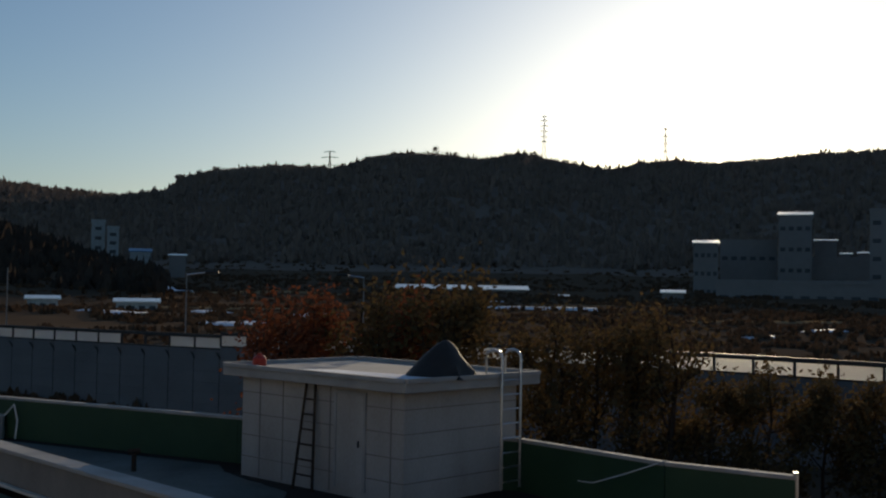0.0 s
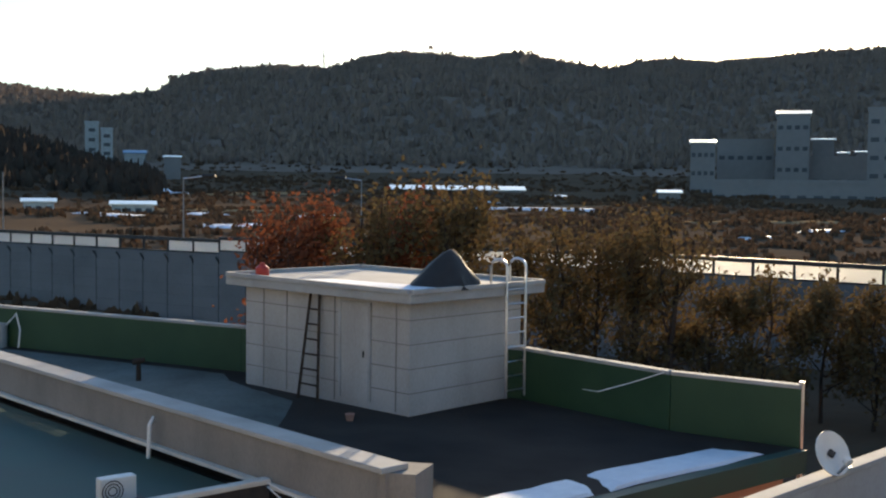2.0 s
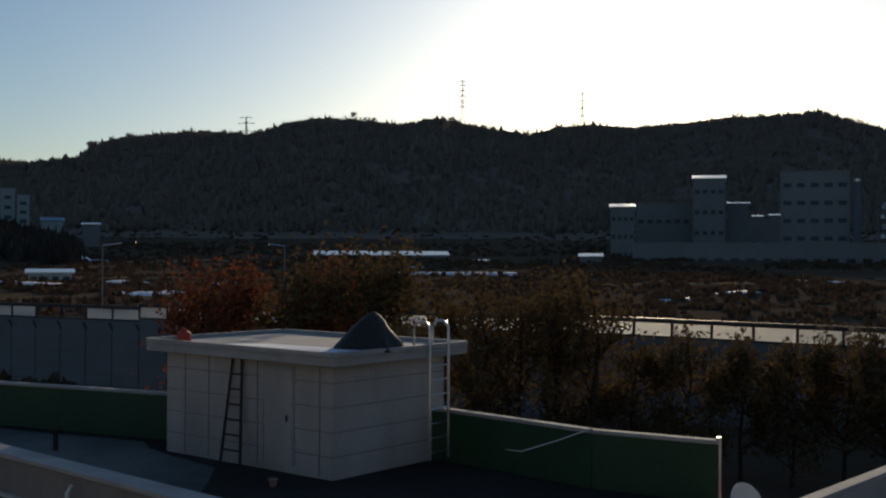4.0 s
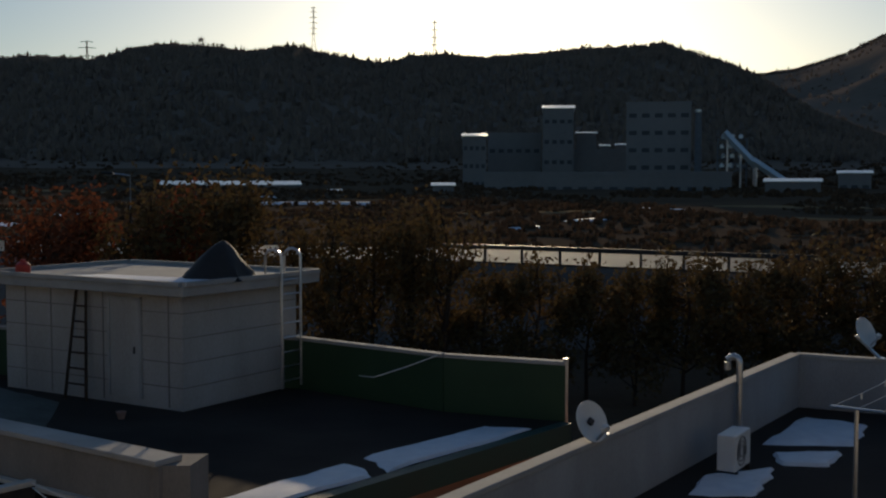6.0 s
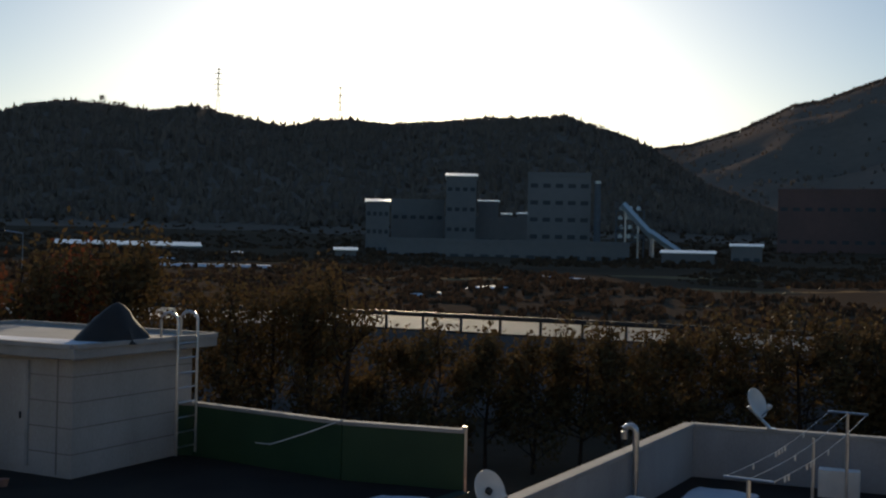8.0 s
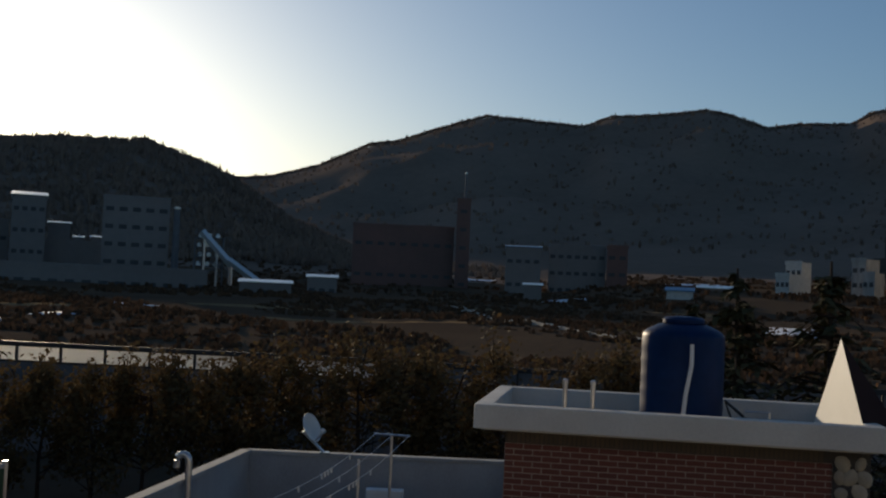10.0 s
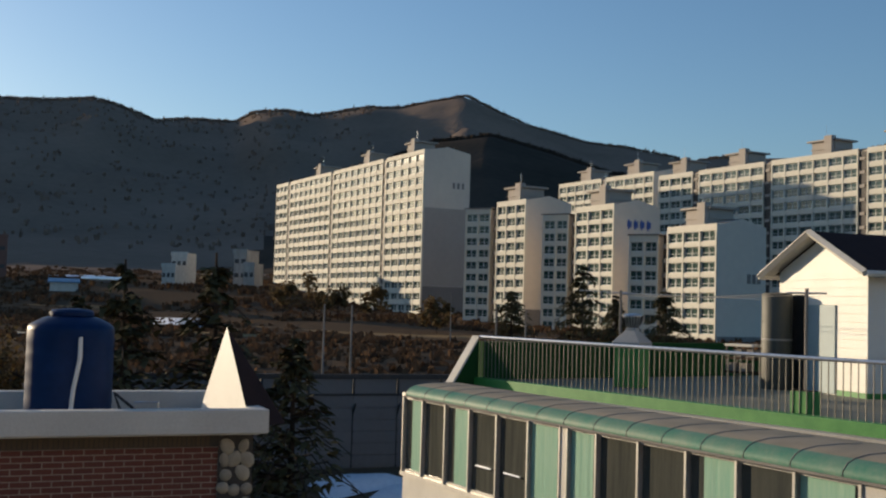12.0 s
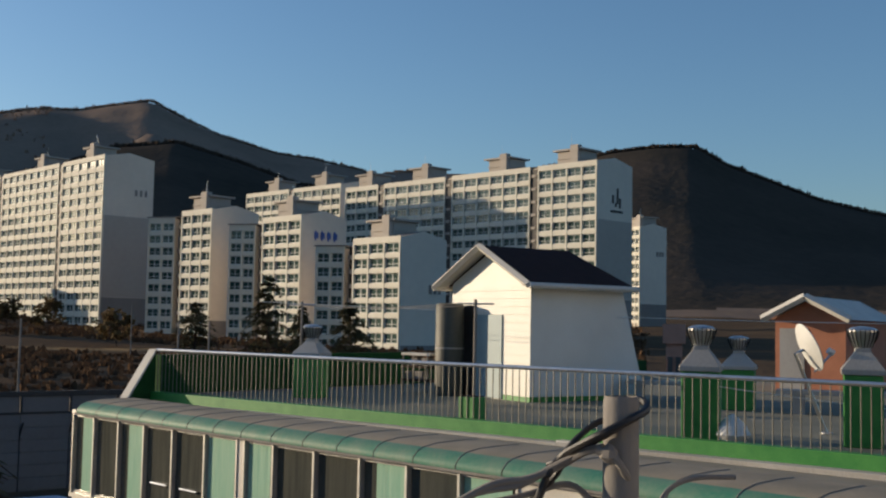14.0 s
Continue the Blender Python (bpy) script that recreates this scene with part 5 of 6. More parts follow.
for i, (x0, x1) in enumerate(zip(edges, edges[1:])):
    part("mullion", Mesh().slab(S0, su, sn, x0 - 0.022, x0 + 0.022, -0.05, 0.07, 4.79, 6.24), ALU, gh, bevel=0.004)
    if kinds[i] == "w":
        part("pier", Mesh().slab(S0, su, sn, x0 + 0.022, x1 - 0.022, -0.03, 0.3, 4.79, 6.24), WHITE, gh)
        continue
    # opaque pane; the dimness of the room is in its colour
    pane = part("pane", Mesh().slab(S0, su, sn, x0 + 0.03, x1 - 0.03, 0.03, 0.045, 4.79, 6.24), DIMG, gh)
    for z in (4.79, 6.19):
        part("sash_rail", Mesh().slab(S0, su, sn, x0 + 0.022, x1 - 0.022, -0.01, 0.05, z, z + 0.05), ALU, pane)
    if kinds[i] == "m":
        fold = Mesh()
        w0, w1 = (x0 + 0.3, x1 - 0.04) if i in (0, 2, 10) else (x0 + 0.04, x1 - 0.12)
        n_ = max(3, int((w1 - w0) / 0.07))
        for k in range(n_ + 1):
            p = S0 + su * (w0 + (w1 - w0) * k / n_) + sn * (0.014 + 0.004 * noise.noise((k * 0.9, x0, 3.0)))
            fold.v += [(*p, 4.85), (*p, 6.18)]
        fold.f = [(2 * k, 2 * k + 2, 2 * k + 3, 2 * k + 1) for k in range(n_)]
        fold.k = [0] * n_
        part("curtain", fold, CURT, pane, "mint green curtain behind the pane")
    if i in (3, 4, 8):
        part("grab_bar", Mesh().tube([(*(S0 + su * (x0 + 0.25) - sn * 0.02), 5.28), (*(S0 + su * (x0 + 0.75) - sn * 0.02), 5.28)], 0.018, None, 6), STEEL, pane)
cn = Mesh()
for k, (d0, z) in enumerate(((0.0, 4.42), (-0.4, 4.24), (-0.4, 4.20), (0.0, 4.38))):
    cn.v += [(*(S0 + su * 1.4 + sn * d0), z), (*(S0 + su * 2.9 + sn * d0), z)]
cn.f = [(0, 2, 3, 1), (2, 4, 5, 3), (4, 6, 7, 5), (0, 6, 4, 2), (1, 3, 5, 7)]
cn.k = [0] * 5
part("door_canopy", cn, GRIME, gh, "small rusty tin canopy")
part("lower_door", Mesh().slab(S0, su, sn, 1.55, 2.7, -0.03, 0.02, 2.3, 4.15), DIMG, gh)
for x0 in (1.47, 2.7):
    part("door_jamb", Mesh().slab(S0, su, sn, x0, x0 + 0.08, -0.05, 0.02, 2.3, 4.2), ALU, gh)
aw = thing("balcony_awning", "curved green translucent awning over the balcony", "awning", "", (*S0, 6.2))
prof = [(-0.07, 6.25), (-0.085, 6.29), (-0.065, 6.35), (0.0, 6.415), (0.11, 6.46), (0.34, 6.495), (0.75, 6.505), (1.1, 6.50)]
n = int((SL - 0.6) / 0.765)
for i in range(n):
    m = Mesh()
    a, c = 0.60 + i * 0.765, 0.60 + (i + 1) * 0.765 - 0.01
    for d0, z0 in prof:
        m.v += [(*(S0 + su * a + sn * d0), z0), (*(S0 + su * c + sn * d0), z0)]
    m.f = [(2 * k, 2 * k + 1, 2 * k + 3, 2 * k + 2) for k in range(len(prof) - 1)]
    m.k = [0] * (len(prof) - 4) + [1] * 3
    part("sheet", m, [POLYC, DUST], aw, smooth=True)
    part("rib", Mesh().tube([(*(S0 + su * a + sn * d0), z0 + 0.001) for d0, z0 in prof], 0.007, None, 5), GRIME, aw)
part("gutter", Mesh().slab(S0, su, sn, 0.58, SL, -0.11, -0.075, 6.235, 6.265), GRIME, aw)
P0, P1 = Vector((21.4, 9.55)), Vector((12.65, -6.0))
ru = (P1 - P0).normalized()
rn = Vector((-ru.y, ru.x))
rn = rn if rn.x > 0 else -rn
KL = (P1 - P0).length
top = [S0 + sn * 0.7, S0 + su * SL + sn * 0.7, P1, P0]
m = Mesh()
m.poly([(*top[0], 6.49), (*top[1], 6.49), (*P1, 6.24), (*P0, 6.26)])
part("roof_apron", m, DUST, gh)
part("roof_ledge", Mesh().slab(P0, ru, rn, -0.3, KL, -0.36, -0.12, 6.1, 6.37), PLASTER, gh, bevel=0.01)
part("roof_kerb", Mesh().slab(P0, ru, rn, -0.2, KL, -0.12, 0.12, 6.1, 6.56), GREENB, gh, bevel=0.01)
part("roof_floor", Mesh().prism([P0 + rn * 0.12, P1 + rn * 0.12, P1 + rn * 22, P0 + rn * 22], 6.3, 6.5), OLIVR, gh)
part("far_parapet", Mesh().slab(P0, ru, rn, -0.2, 0.0, 0.1, 7.8, 6.45, 7.3), DKGREEN, gh)
part("low_parapet", Mesh().slab(P0, ru, rn, -0.2, 0.0, 7.8, 20, 6.45, 6.95), DKGREEN, gh)
q = P0 + ru * 10.35 - rn * 0.24
bd = thing("loose_board", "weathered white board lying on the ledge", "board", "", (*q, 6.37))
part("plank", Mesh().slab(q, ru, rn, -0.4, 0.4, -0.09, 0.08, 6.37, 6.40), WHITE, bd, bevel=0.004)
rail = thing("roof_railing", "steel bar railing along the green roof kerb", "railing", "", (*P0, 6.62))
part("top_rail", Mesh().tube([(*P0, 7.4), (*P1, 7.4)], 0.032, None, 8), STEEL, rail, smooth=True)
bar = Mesh().tube([(0, 0, 6.55), (0, 0, 7.39)], 0.009, None, 6).data("bar", BARS)
for i in range(int(KL / 0.125)):
    o = part("bar", bar, [], rail)
    q = P0 + ru * (0.06 + i * 0.125)
    o.location = (q.x, q.y, 0)
br = thing("sloped_wing_wall", "green wing wall with sloping white coping", "wall", "", (*P0, 6.5))
wg = Mesh()
wing_pts = [(P0 - rn * 0.68, 6.4), (P0 - rn * 0.02, 6.4), (P0 - rn * 0.02, 7.36), (P0 - rn * 0.06, 7.36)]
wg.v = [(*(q + ru * k), z) for k in (-0.18, 0.0) for q, z in wing_pts]
wg.f = [(0, 1, 2, 3), (7, 6, 5, 4)] + [(k, 4 + k, 4 + (k + 1) % 4, (k + 1) % 4) for k in range(4)]
wg.k = [0] * 6
part("wing", wg, DKGREEN, br)
cop = Mesh()
cop.v = [(*(q + ru * k), z) for k in (-0.21, 0.03) for q, z in ((P0 - rn * 0.74, 6.38), (P0 - rn * 0.70, 6.36), (P0 - rn * 0.04, 7.36), (P0 - rn * 0.04, 7.42))]
cop.f = [(0, 1, 2, 3), (7, 6, 5, 4)] + [(k, 4 + k, 4 + (k + 1) % 4, (k + 1) % 4) for k in range(4)]
cop.k = [0] * 6
part("coping", cop, WHITE, br)

# roof stair house
sh = thing("stair_house", "white clad stair house with dark shingle roof", "hut", "", (24, 1.5, 6.5))
c0, cl = Vector((22.51, 2.06)), Vector((24.55, 4.0))
hu = (cl - c0).normalized()
hw = Vector((-hu.y, hu.x))
hw = hw if hw.x > 0 else -hw
HL, HD = (cl - c0).length, 2.43
zf, ze, zr = 6.5, 8.95, 9.6


def hpt(s, d, z):
    p = c0 + hu * s + hw * d
    return (p.x, p.y, z)


wl = Mesh()
wl.prism([hpt(0, 0, 0)[:2], hpt(HL, 0, 0)[:2], hpt(HL, HD, 0)[:2], hpt(0, HD, 0)[:2]], zf, ze)
wl.poly([hpt(0, 0, ze), hpt(HL, 0, ze), hpt(HL / 2, 0, zr)])
wl.poly([hpt(0, HD, zf), hpt(0, HD + 0.72, zf), hpt(0, HD, ze)]).poly([hpt(0, HD, ze), hpt(0, HD + 0.72, zf), hpt(HL, HD + 0.72, zf), hpt(HL, HD, ze)])
part("wall", wl, SIDING, sh)
part("painted_base", Mesh().slab(c0, hu, hw, -0.03, HL - 1.95, -0.03, 0.0, zf, zf + 0.1).slab(c0, hu, hw, -0.03, 0.0, 0.0, HD + 0.6, zf, zf + 0.1), GREENB, sh)
for k in range(14):
    z = zf + 0.11 + k * 0.165
    part("siding_board", Mesh().slab(c0, hu, hw, -0.02, HL + 0.005, -0.018, 0.0, z, z + 0.155), SIDING, sh)
    part("siding_board", Mesh().slab(c0, hu, hw, -0.018, 0.0, 0.004, HD, z, z + 0.155), SIDING, sh)
ov = 0.32
rf = Mesh()
e0, e1, rg = ze - 0.08, ze - 0.08, zr + 0.12
for side in (0, 1):
    s0 = -ov if side == 0 else HL + ov
    a = [hpt(s0, -ov, e0), hpt(HL / 2, -ov, rg), hpt(HL / 2, HD - 0.3, rg), hpt(s0, HD + 0.12, e0)]
    rf.poly(a if side else a[::-1])
rf.poly([hpt(-ov, HD + 0.12, e0), hpt(HL / 2, HD - 0.3, rg), hpt(HL + ov, HD + 0.12, e0)])
part("roof", rf, SHINGLE, sh)
fb = Mesh()
fb.tube([hpt(-ov, -ov, e0 - 0.02), hpt(HL / 2, -ov, rg - 0.02)], 0.075, None, 4).tube([hpt(HL + ov, -ov, e0 - 0.02), hpt(HL / 2, -ov, rg - 0.02)], 0.075, None, 4)
part("barge_board", fb, WHITE, sh)
part("soffit", Mesh().poly([hpt(-ov, -ov, e0 - 0.03), hpt(-ov, HD + ov, e0 - 0.03), hpt(0.01, HD + ov, e0 - 0.03), hpt(0.01, -ov, e0 - 0.03)]).poly([hpt(HL / 2, -ov, rg - 0.05), hpt(-ov, -ov, e0 - 0.03), hpt(-ov, 0.02, e0 - 0.03), hpt(HL / 2, 0.02, rg - 0.05)]).poly([hpt(HL / 2, -ov, rg - 0.05), hpt(HL / 2, 0.02, rg - 0.05), hpt(HL + ov, 0.02, e0 - 0.03), hpt(HL + ov, -ov, e0 - 0.03)]), WHITE, sh)
part("gutter", Mesh().tube([hpt(-ov - 0.03, -ov, e0 - 0.03), hpt(-ov - 0.03, HD + 0.15, e0 - 0.03)], 0.06, None, 8), WHITE, sh)
part("gutter", Mesh().tube([hpt(HL + ov, -ov, e0 - 0.03), hpt(HL + ov + 0.03, HD + ov, e0 - 0.03)], 0.06, None, 8), WHITE, sh)
# flat near-black panel as the unlit inside of the open door
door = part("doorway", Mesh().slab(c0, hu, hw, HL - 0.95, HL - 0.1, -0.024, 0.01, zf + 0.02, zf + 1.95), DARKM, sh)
dm = Mesh()
da, db = Vector(hpt(HL - 0.95, -0.03, 0)[:2]), Vector(hpt(HL - 0.95 - 0.95, -0.03, 0)[:2])
dm.bar(da, db, 0.04, zf + 0.02, zf + 1.75)
# the leaf's shade is carried by its blue-grey colour
part("open_door", dm, DOORSH, sh, "white door leaf folded back, bluish shade in its colour")
bp = Vector(hpt(HL - 0.45, -0.38, zf))
boiler = thing("steel_cylinder", "tall dull olive grey cylinder beside the stair house door", "cylinder", "", bp)
part("drum", Mesh().lathe(bp, [(0.30, 0), (0.31, 0.04), (0.31, 1.94), (0.28, 1.98), (0.05, 2.0)], 28), DKOLIV, boiler, smooth=True)
part("hoop", Mesh().lathe(bp + Vector((0, 0, 1.0)), [(0.311, 0), (0.316, 0.02), (0.311, 0.04)], 28), CONC, boiler, smooth=True)


def vent_pillar(p, zc, side, label):
    """A painted chimney pillar with a white cone and a spinning metal cowl."""
    p = Vector(p)
    t = thing("vent_pillar", label, "vent pillar", "vent pillars with cowls", (*p, 6.5))
    a, b = Vector((-0.15, -0.99)), Vector((0.99, -0.15))
    part("shaft", Mesh().slab(p, a, b, -side, side, -side, side, 6.5, zc), GREENB, t, bevel=0.015)
    cap = Mesh()
    for k, z in ((side + 0.03, 0.0), (side + 0.03, 0.07), (0.11, 0.30), (0.10, 0.36)):
        cap.v += [(*(p + a * sx * k + b * sy * k), zc + z) for sx, sy in ((-1, -1), (1, -1), (1, 1), (-1, 1))]
    cap.f = [(3, 2, 1, 0), (12, 13, 14, 15)] + [(4 * r + k, 4 * r + (k + 1) % 4, 4 * r + 4 + (k + 1) % 4, 4 * r + 4 + k) for r in range(3) for k in range(4)]
    cap.k = [0] * len(cap.f)
    part("cap", cap, PLASTER, t, "pale pyramid cap", bevel=0.01)
    cowl = part("cowl", Mesh().lathe((p.x, p.y, zc + 0.35), [(0.10, 0), (0.13, 0.03), (0.175, 0.14), (0.2, 0.22), (0.2, 0.25), (0.14, 0.285), (0.03, 0.3)], 20), STEEL, t)
    for i in range(20):
        q = 2 * math.pi * i / 20
        part("vane", Mesh().tube([(p.x + r_ * math.cos(q), p.y + r_ * math.sin(q), zc + 0.35 + z_) for r_, z_ in ((0.12, 0.02), (0.178, 0.13), (0.205, 0.21), (0.204, 0.25))], 0.009, None, 4), DARKM, cowl)


vent_pillar((16.3, -1.0), 7.44, 0.25, "green vent pillar with ribbed metal cowl")
vent_pillar((15.9, -3.1), 7.46, 0.25, "green vent pillar with ribbed metal cowl")
vent_pillar((22.4, -2.0), 7.27, 0.3, "green vent pillar with ribbed metal cowl")
vent_pillar((21.97, 6.45), 7.33, 0.27, "vent pillar with white cap and metal cowl")

q = Vector((17.85, 2.5))
gb = thing("green_planter", "green painted box standing by the railing", "planter", "", (*q, 6.5))
part("box", Mesh().slab(q, ru, rn, -0.17, 0.17, -0.15, 0.15, 6.5, 6.88), GREENB, gb, bevel=0.01)
part("soil", Mesh().slab(q, ru, rn, -0.14, 0.14, -0.12, 0.12, 6.87, 6.89), BARK, gb)
q = Vector((24.7, 4.75))
rack = thing("storage_rack", "cluttered pale rack on the roof terrace", "rack", "", (*q, 6.5))
for z in (6.75, 7.05, 7.33):
    part("shelf", Mesh().slab(q, ru, rn, -0.4, 0.4, -0.2, 0.2, z, z + 0.05), WHITE if z > 7.2 else BARK, rack)
for k in (-0.36, 0.36):
    for e in (-0.17, 0.17):
        part("leg", Mesh().tube([(*(q + ru * k + rn * e), 6.5), (*(q + ru * k + rn * e), 7.34)], 0.02, None, 6), GRIME, rack)
for k, z in ((-0.25, 6.8), (0.05, 6.8), (0.25, 7.1), (-0.1, 7.1)):
    p = q + ru * k
    c = thing("storage_crate", "small dusty crate on the rack", "crate", "crates on the rack", (*p, z))
    part("box", Mesh().slab(p, ru, rn, -0.11, 0.11, -0.12, 0.12, z, z + 0.17), GRIME, c, bevel=0.01)

d3 = Vector((17.38, -2.55))
dish(d3.x, d3.y, 7.76, -165, 24, 0.38, "large white satellite dish on the roof", (d3.x + 0.3, d3.y - 0.35, 6.5))

bs = thing("brick_hut", "small orange brick hut with pale gable roof", "hut", "", (*at(-98, 30), 6))
k0, k1 = at(-96.7, 30), at(-99.95, 29.5)
kv = (k1 - k0).normalized()
kw = Vector((-kv.y, kv.x))
kw = kw if kw.x > 0 else -kw
KW = (k1 - k0).length
OB = mat("orange_brick_wall", (0.46, 0.19, 0.11), (0.36, 0.14, 0.08), 0.85, scale=3, fine=30)
m = Mesh().slab(k0, kv, kw, 0, KW, 0, 4, 5.5, 8.35)
m.poly([(*k0, 8.35), (*k1, 8.35), (*((k0 + k1) / 2), 8.85)])
part("wall", m, OB, bs)
m = Mesh()
for s, q in ((-0.22, 0), (KW + 0.22, 1)):
    a, b = k0 + kv * s - kw * 0.4, k0 + kv * (KW / 2) - kw * 0.4
    m.poly([(*a, 8.33), (*b, 8.92), (*(b + kw * 5), 8.92), (*(a + kw * 5), 8.33)])
    m.tube([(*a, 8.33), (*b, 8.9)], 0.1, None, 4)
part("roof", m, WHITE, bs)
part("door", Mesh().slab(k0, kv, kw, 0.12, 0.75, -0.04, 0.0, 6.3, 8.1), DULLW, bs, "pale weathered door")
for az, d, wd, label in ((-91.7, 24, 0.9, "low stone bench slab on the roof"), (-99.5, 22, 1.0, "low stone bench slab on the roof")):
    p = at(az, d)
    t = thing("stone_bench", label, "bench", "roof benches", (*p, 6.5))
    a, b = at(az + 90, 1), at(az, 1)
    part("seat", Mesh().slab(p, a, b, -wd, wd, -0.25, 0.25, 6.86, 6.94), PLASTER, t)
    for s in (-0.6, 0.6):
        part("leg", Mesh().slab(p, a, b, s - 0.1, s + 0.1, -0.2, 0.2, 6.5, 6.86), CONC, t)
p = at(-95.0, 16.2)
bag = thing("bundle", "pale crumpled bundle behind the railing", "bundle", "", (*p, 6.5))
part("sack", Mesh().lathe((*p, 6.5), [(0.2, 0), (0.26, 0.08), (0.2, 0.2), (0.1, 0.3), (0.03, 0.36)], 9), DISHM, bag, smooth=True)
line = thing("clothes_line", "thin clothes line on steel posts", "clothes line", "", (*at(-82, 20.5), 6.5))
q0, q1 = at(-73.0, 26), at(-82.0, 20.6)
for q in (q0, q1):
    part("post", Mesh().tube([(*q, 6.5), (*q, 8.5)], 0.03), GRIME, line)
    part("crossbar", Mesh().tube([(*(q - at(-8, 0.35)), 8.42), (*(q + at(-8, 0.35)), 8.42)], 0.018, None, 6), STEEL, line)
for s in (-0.3, 0.3):
    part("cord", Mesh().tube([(*(q0.lerp(q1, k / 6) + at(-8, s)), 8.42 - 0.08 * math.sin(math.pi * k / 6)) for k in range(7)], 0.005, None, 4), GRIME, line)

# ---- utility pole and cables ----
pp = Vector((1.30, -0.176))
pole = thing("aerial_mast", "weathered steel pipe mast with tangled cables", "mast", "", (*pp, 6.4))
part("pipe", Mesh().lathe((*pp, 6.4), [(0.0205, 0), (0.0195, 1.53), (0.0175, 1.535), (0.0165, 1.53), (0.0165, 1.3)], 28), GRIME, pole, smooth=True)
part("band", Mesh().lathe((*pp, 7.80), [(0.0215, 0), (0.0215, 0.012)], 24), STEEL, pole)
part("knot", Mesh().lathe((pp.x - 0.022, pp.y + 0.012, 7.865), [(0.004, 0), (0.011, 0.006), (0.009, 0.014), (0.003, 0.02)], 8), GRIME, pole)
part("cable", Mesh().tube(flow([(1.339, -0.174, 7.925), (1.329, -0.198, 7.929), (1.309, -0.203, 7.921), (1.279, -0.187, 7.912), (1.268, -0.163, 7.900), (1.278, -0.139, 7.886), (1.306, -0.112, 7.867), (1.305, -0.097, 7.847), (1.304, -0.085, 7.816)]), 0.0045, None, 8), RUBBER, pole, smooth=True)
part("cable", Mesh().tube(flow([(1.339, -0.174, 7.902), (1.328, -0.153, 7.905), (1.307, -0.131, 7.890), (1.306, -0.115, 7.870), (1.316, -0.106, 7.847), (1.323, -0.070, 7.807)]), 0.0037, None, 8), RUBBER, pole, smooth=True)
part("cable", Mesh().tube(flow([(1.339, -0.180, 7.911), (1.309, -0.193, 7.917), (1.279, -0.169, 7.900), (1.288, -0.144, 7.884), (1.306, -0.119, 7.866), (1.325, -0.095, 7.855)]), 0.0037, None, 8), RUBBER, pole, smooth=True)
part("cable", Mesh().tube(flow([(1.278, -0.158, 7.881), (1.288, -0.138, 7.875), (1.306, -0.112, 7.858), (1.303, -0.075, 7.841), (1.299, -0.037, 7.834), (1.291, 0.013, 7.807)]), 0.0045, None, 8), GRIME, pole, smooth=True)
part("cable", Mesh().tube(flow([(1.279, -0.169, 7.879), (1.288, -0.145, 7.878), (1.305, -0.103, 7.856), (1.302, -0.069, 7.835), (1.298, -0.031, 7.827), (1.295, -0.009, 7.820), (1.296, -0.016, 7.811), (1.312, -0.068, 7.821), (1.326, -0.118, 7.834), (1.328, -0.150, 7.810)]), 0.0037, None, 8), GRIME, pole, smooth=True)
part("cable", Mesh().tube(flow([(1.278, -0.151, 7.878), (1.274, -0.167, 7.873), (1.279, -0.181, 7.855), (1.309, -0.189, 7.827), (1.309, -0.193, 7.802)]), 0.0045, None, 8), GRIME, pole, smooth=True)
part("cable", Mesh().tube(flow([(1.359, -0.213, 7.802), (1.389, -0.229, 7.824), (1.408, -0.259, 7.836), (1.425, -0.306, 7.837)]), 0.0030, None, 8), GRIME, pole, smooth=True)
pole.location += Vector((0.01, -0.0176, 0.012))
wire = thing("overhead_wire", "thin overhead wires between the houses", "wire", "", (-2, 12, 4))
for a, b, sag in (((-3.3, 13.05, 4.6), (0.8, 9.0, 4.5), 0.12), ((-3.3, 13.05, 4.55), (0.3, 8.8, 4.4), 0.3), ((16.6, 0.2, 7.4), (15.2, -5.2, 6.9), 0.05), ((26, 9, 8.5), (22, -9, 8.2), 0.1)):
    a, b = Vector(a), Vector(b)
    part("strand", Mesh().tube([a.lerp(b, k / 8) - Vector((0, 0, sag * math.sin(math.pi * k / 8))) for k in range(9)], 0.008, None, 5), DISHM, wire)


# ---- street furniture beyond the barrier ----
def street_lamp(az, d, el, arm, label):
    p = at(az, d)
    z0, z1 = ground(*p), elev(d, el)
    t = thing("street_lamp", label, "street lamp", "road lamps", (*p, z0))
    part("pole", Mesh().tube([(*p, z0), (*p, z1)], 0.08, 0.05, 8), GRIME, t)
    if arm:
        part("arm", Mesh().tube([(*p, z1 - 0.1), (p.x + arm, p.y, z1 + 0.1)], 0.05), STEEL, t)
        part("lamp_head", Mesh().tube([(p.x + arm * 0.8, p.y, z1 + 0.08), (p.x + arm * 1.35, p.y, z1 + 0.12)], 0.14, 0.1, 6), DARKM, t)


street_lamp(18.1, 76, 0.5, 1.6, "street lamp behind the sound barrier")
street_lamp(26.5, 88, 0.6, 0, "slim pole behind the sound barrier")
street_lamp(9.2, 90, 0.5, -1.6, "street lamp behind the sound barrier")
for az in (-57.8, -59.2, -66.6, -68.1):
    street_lamp(az, 62, -0.05, 0, "pale concrete pole beside the field road")
street_lamp(-64.2, 150, 0.75, 0, "slim lamp post in front of flats")


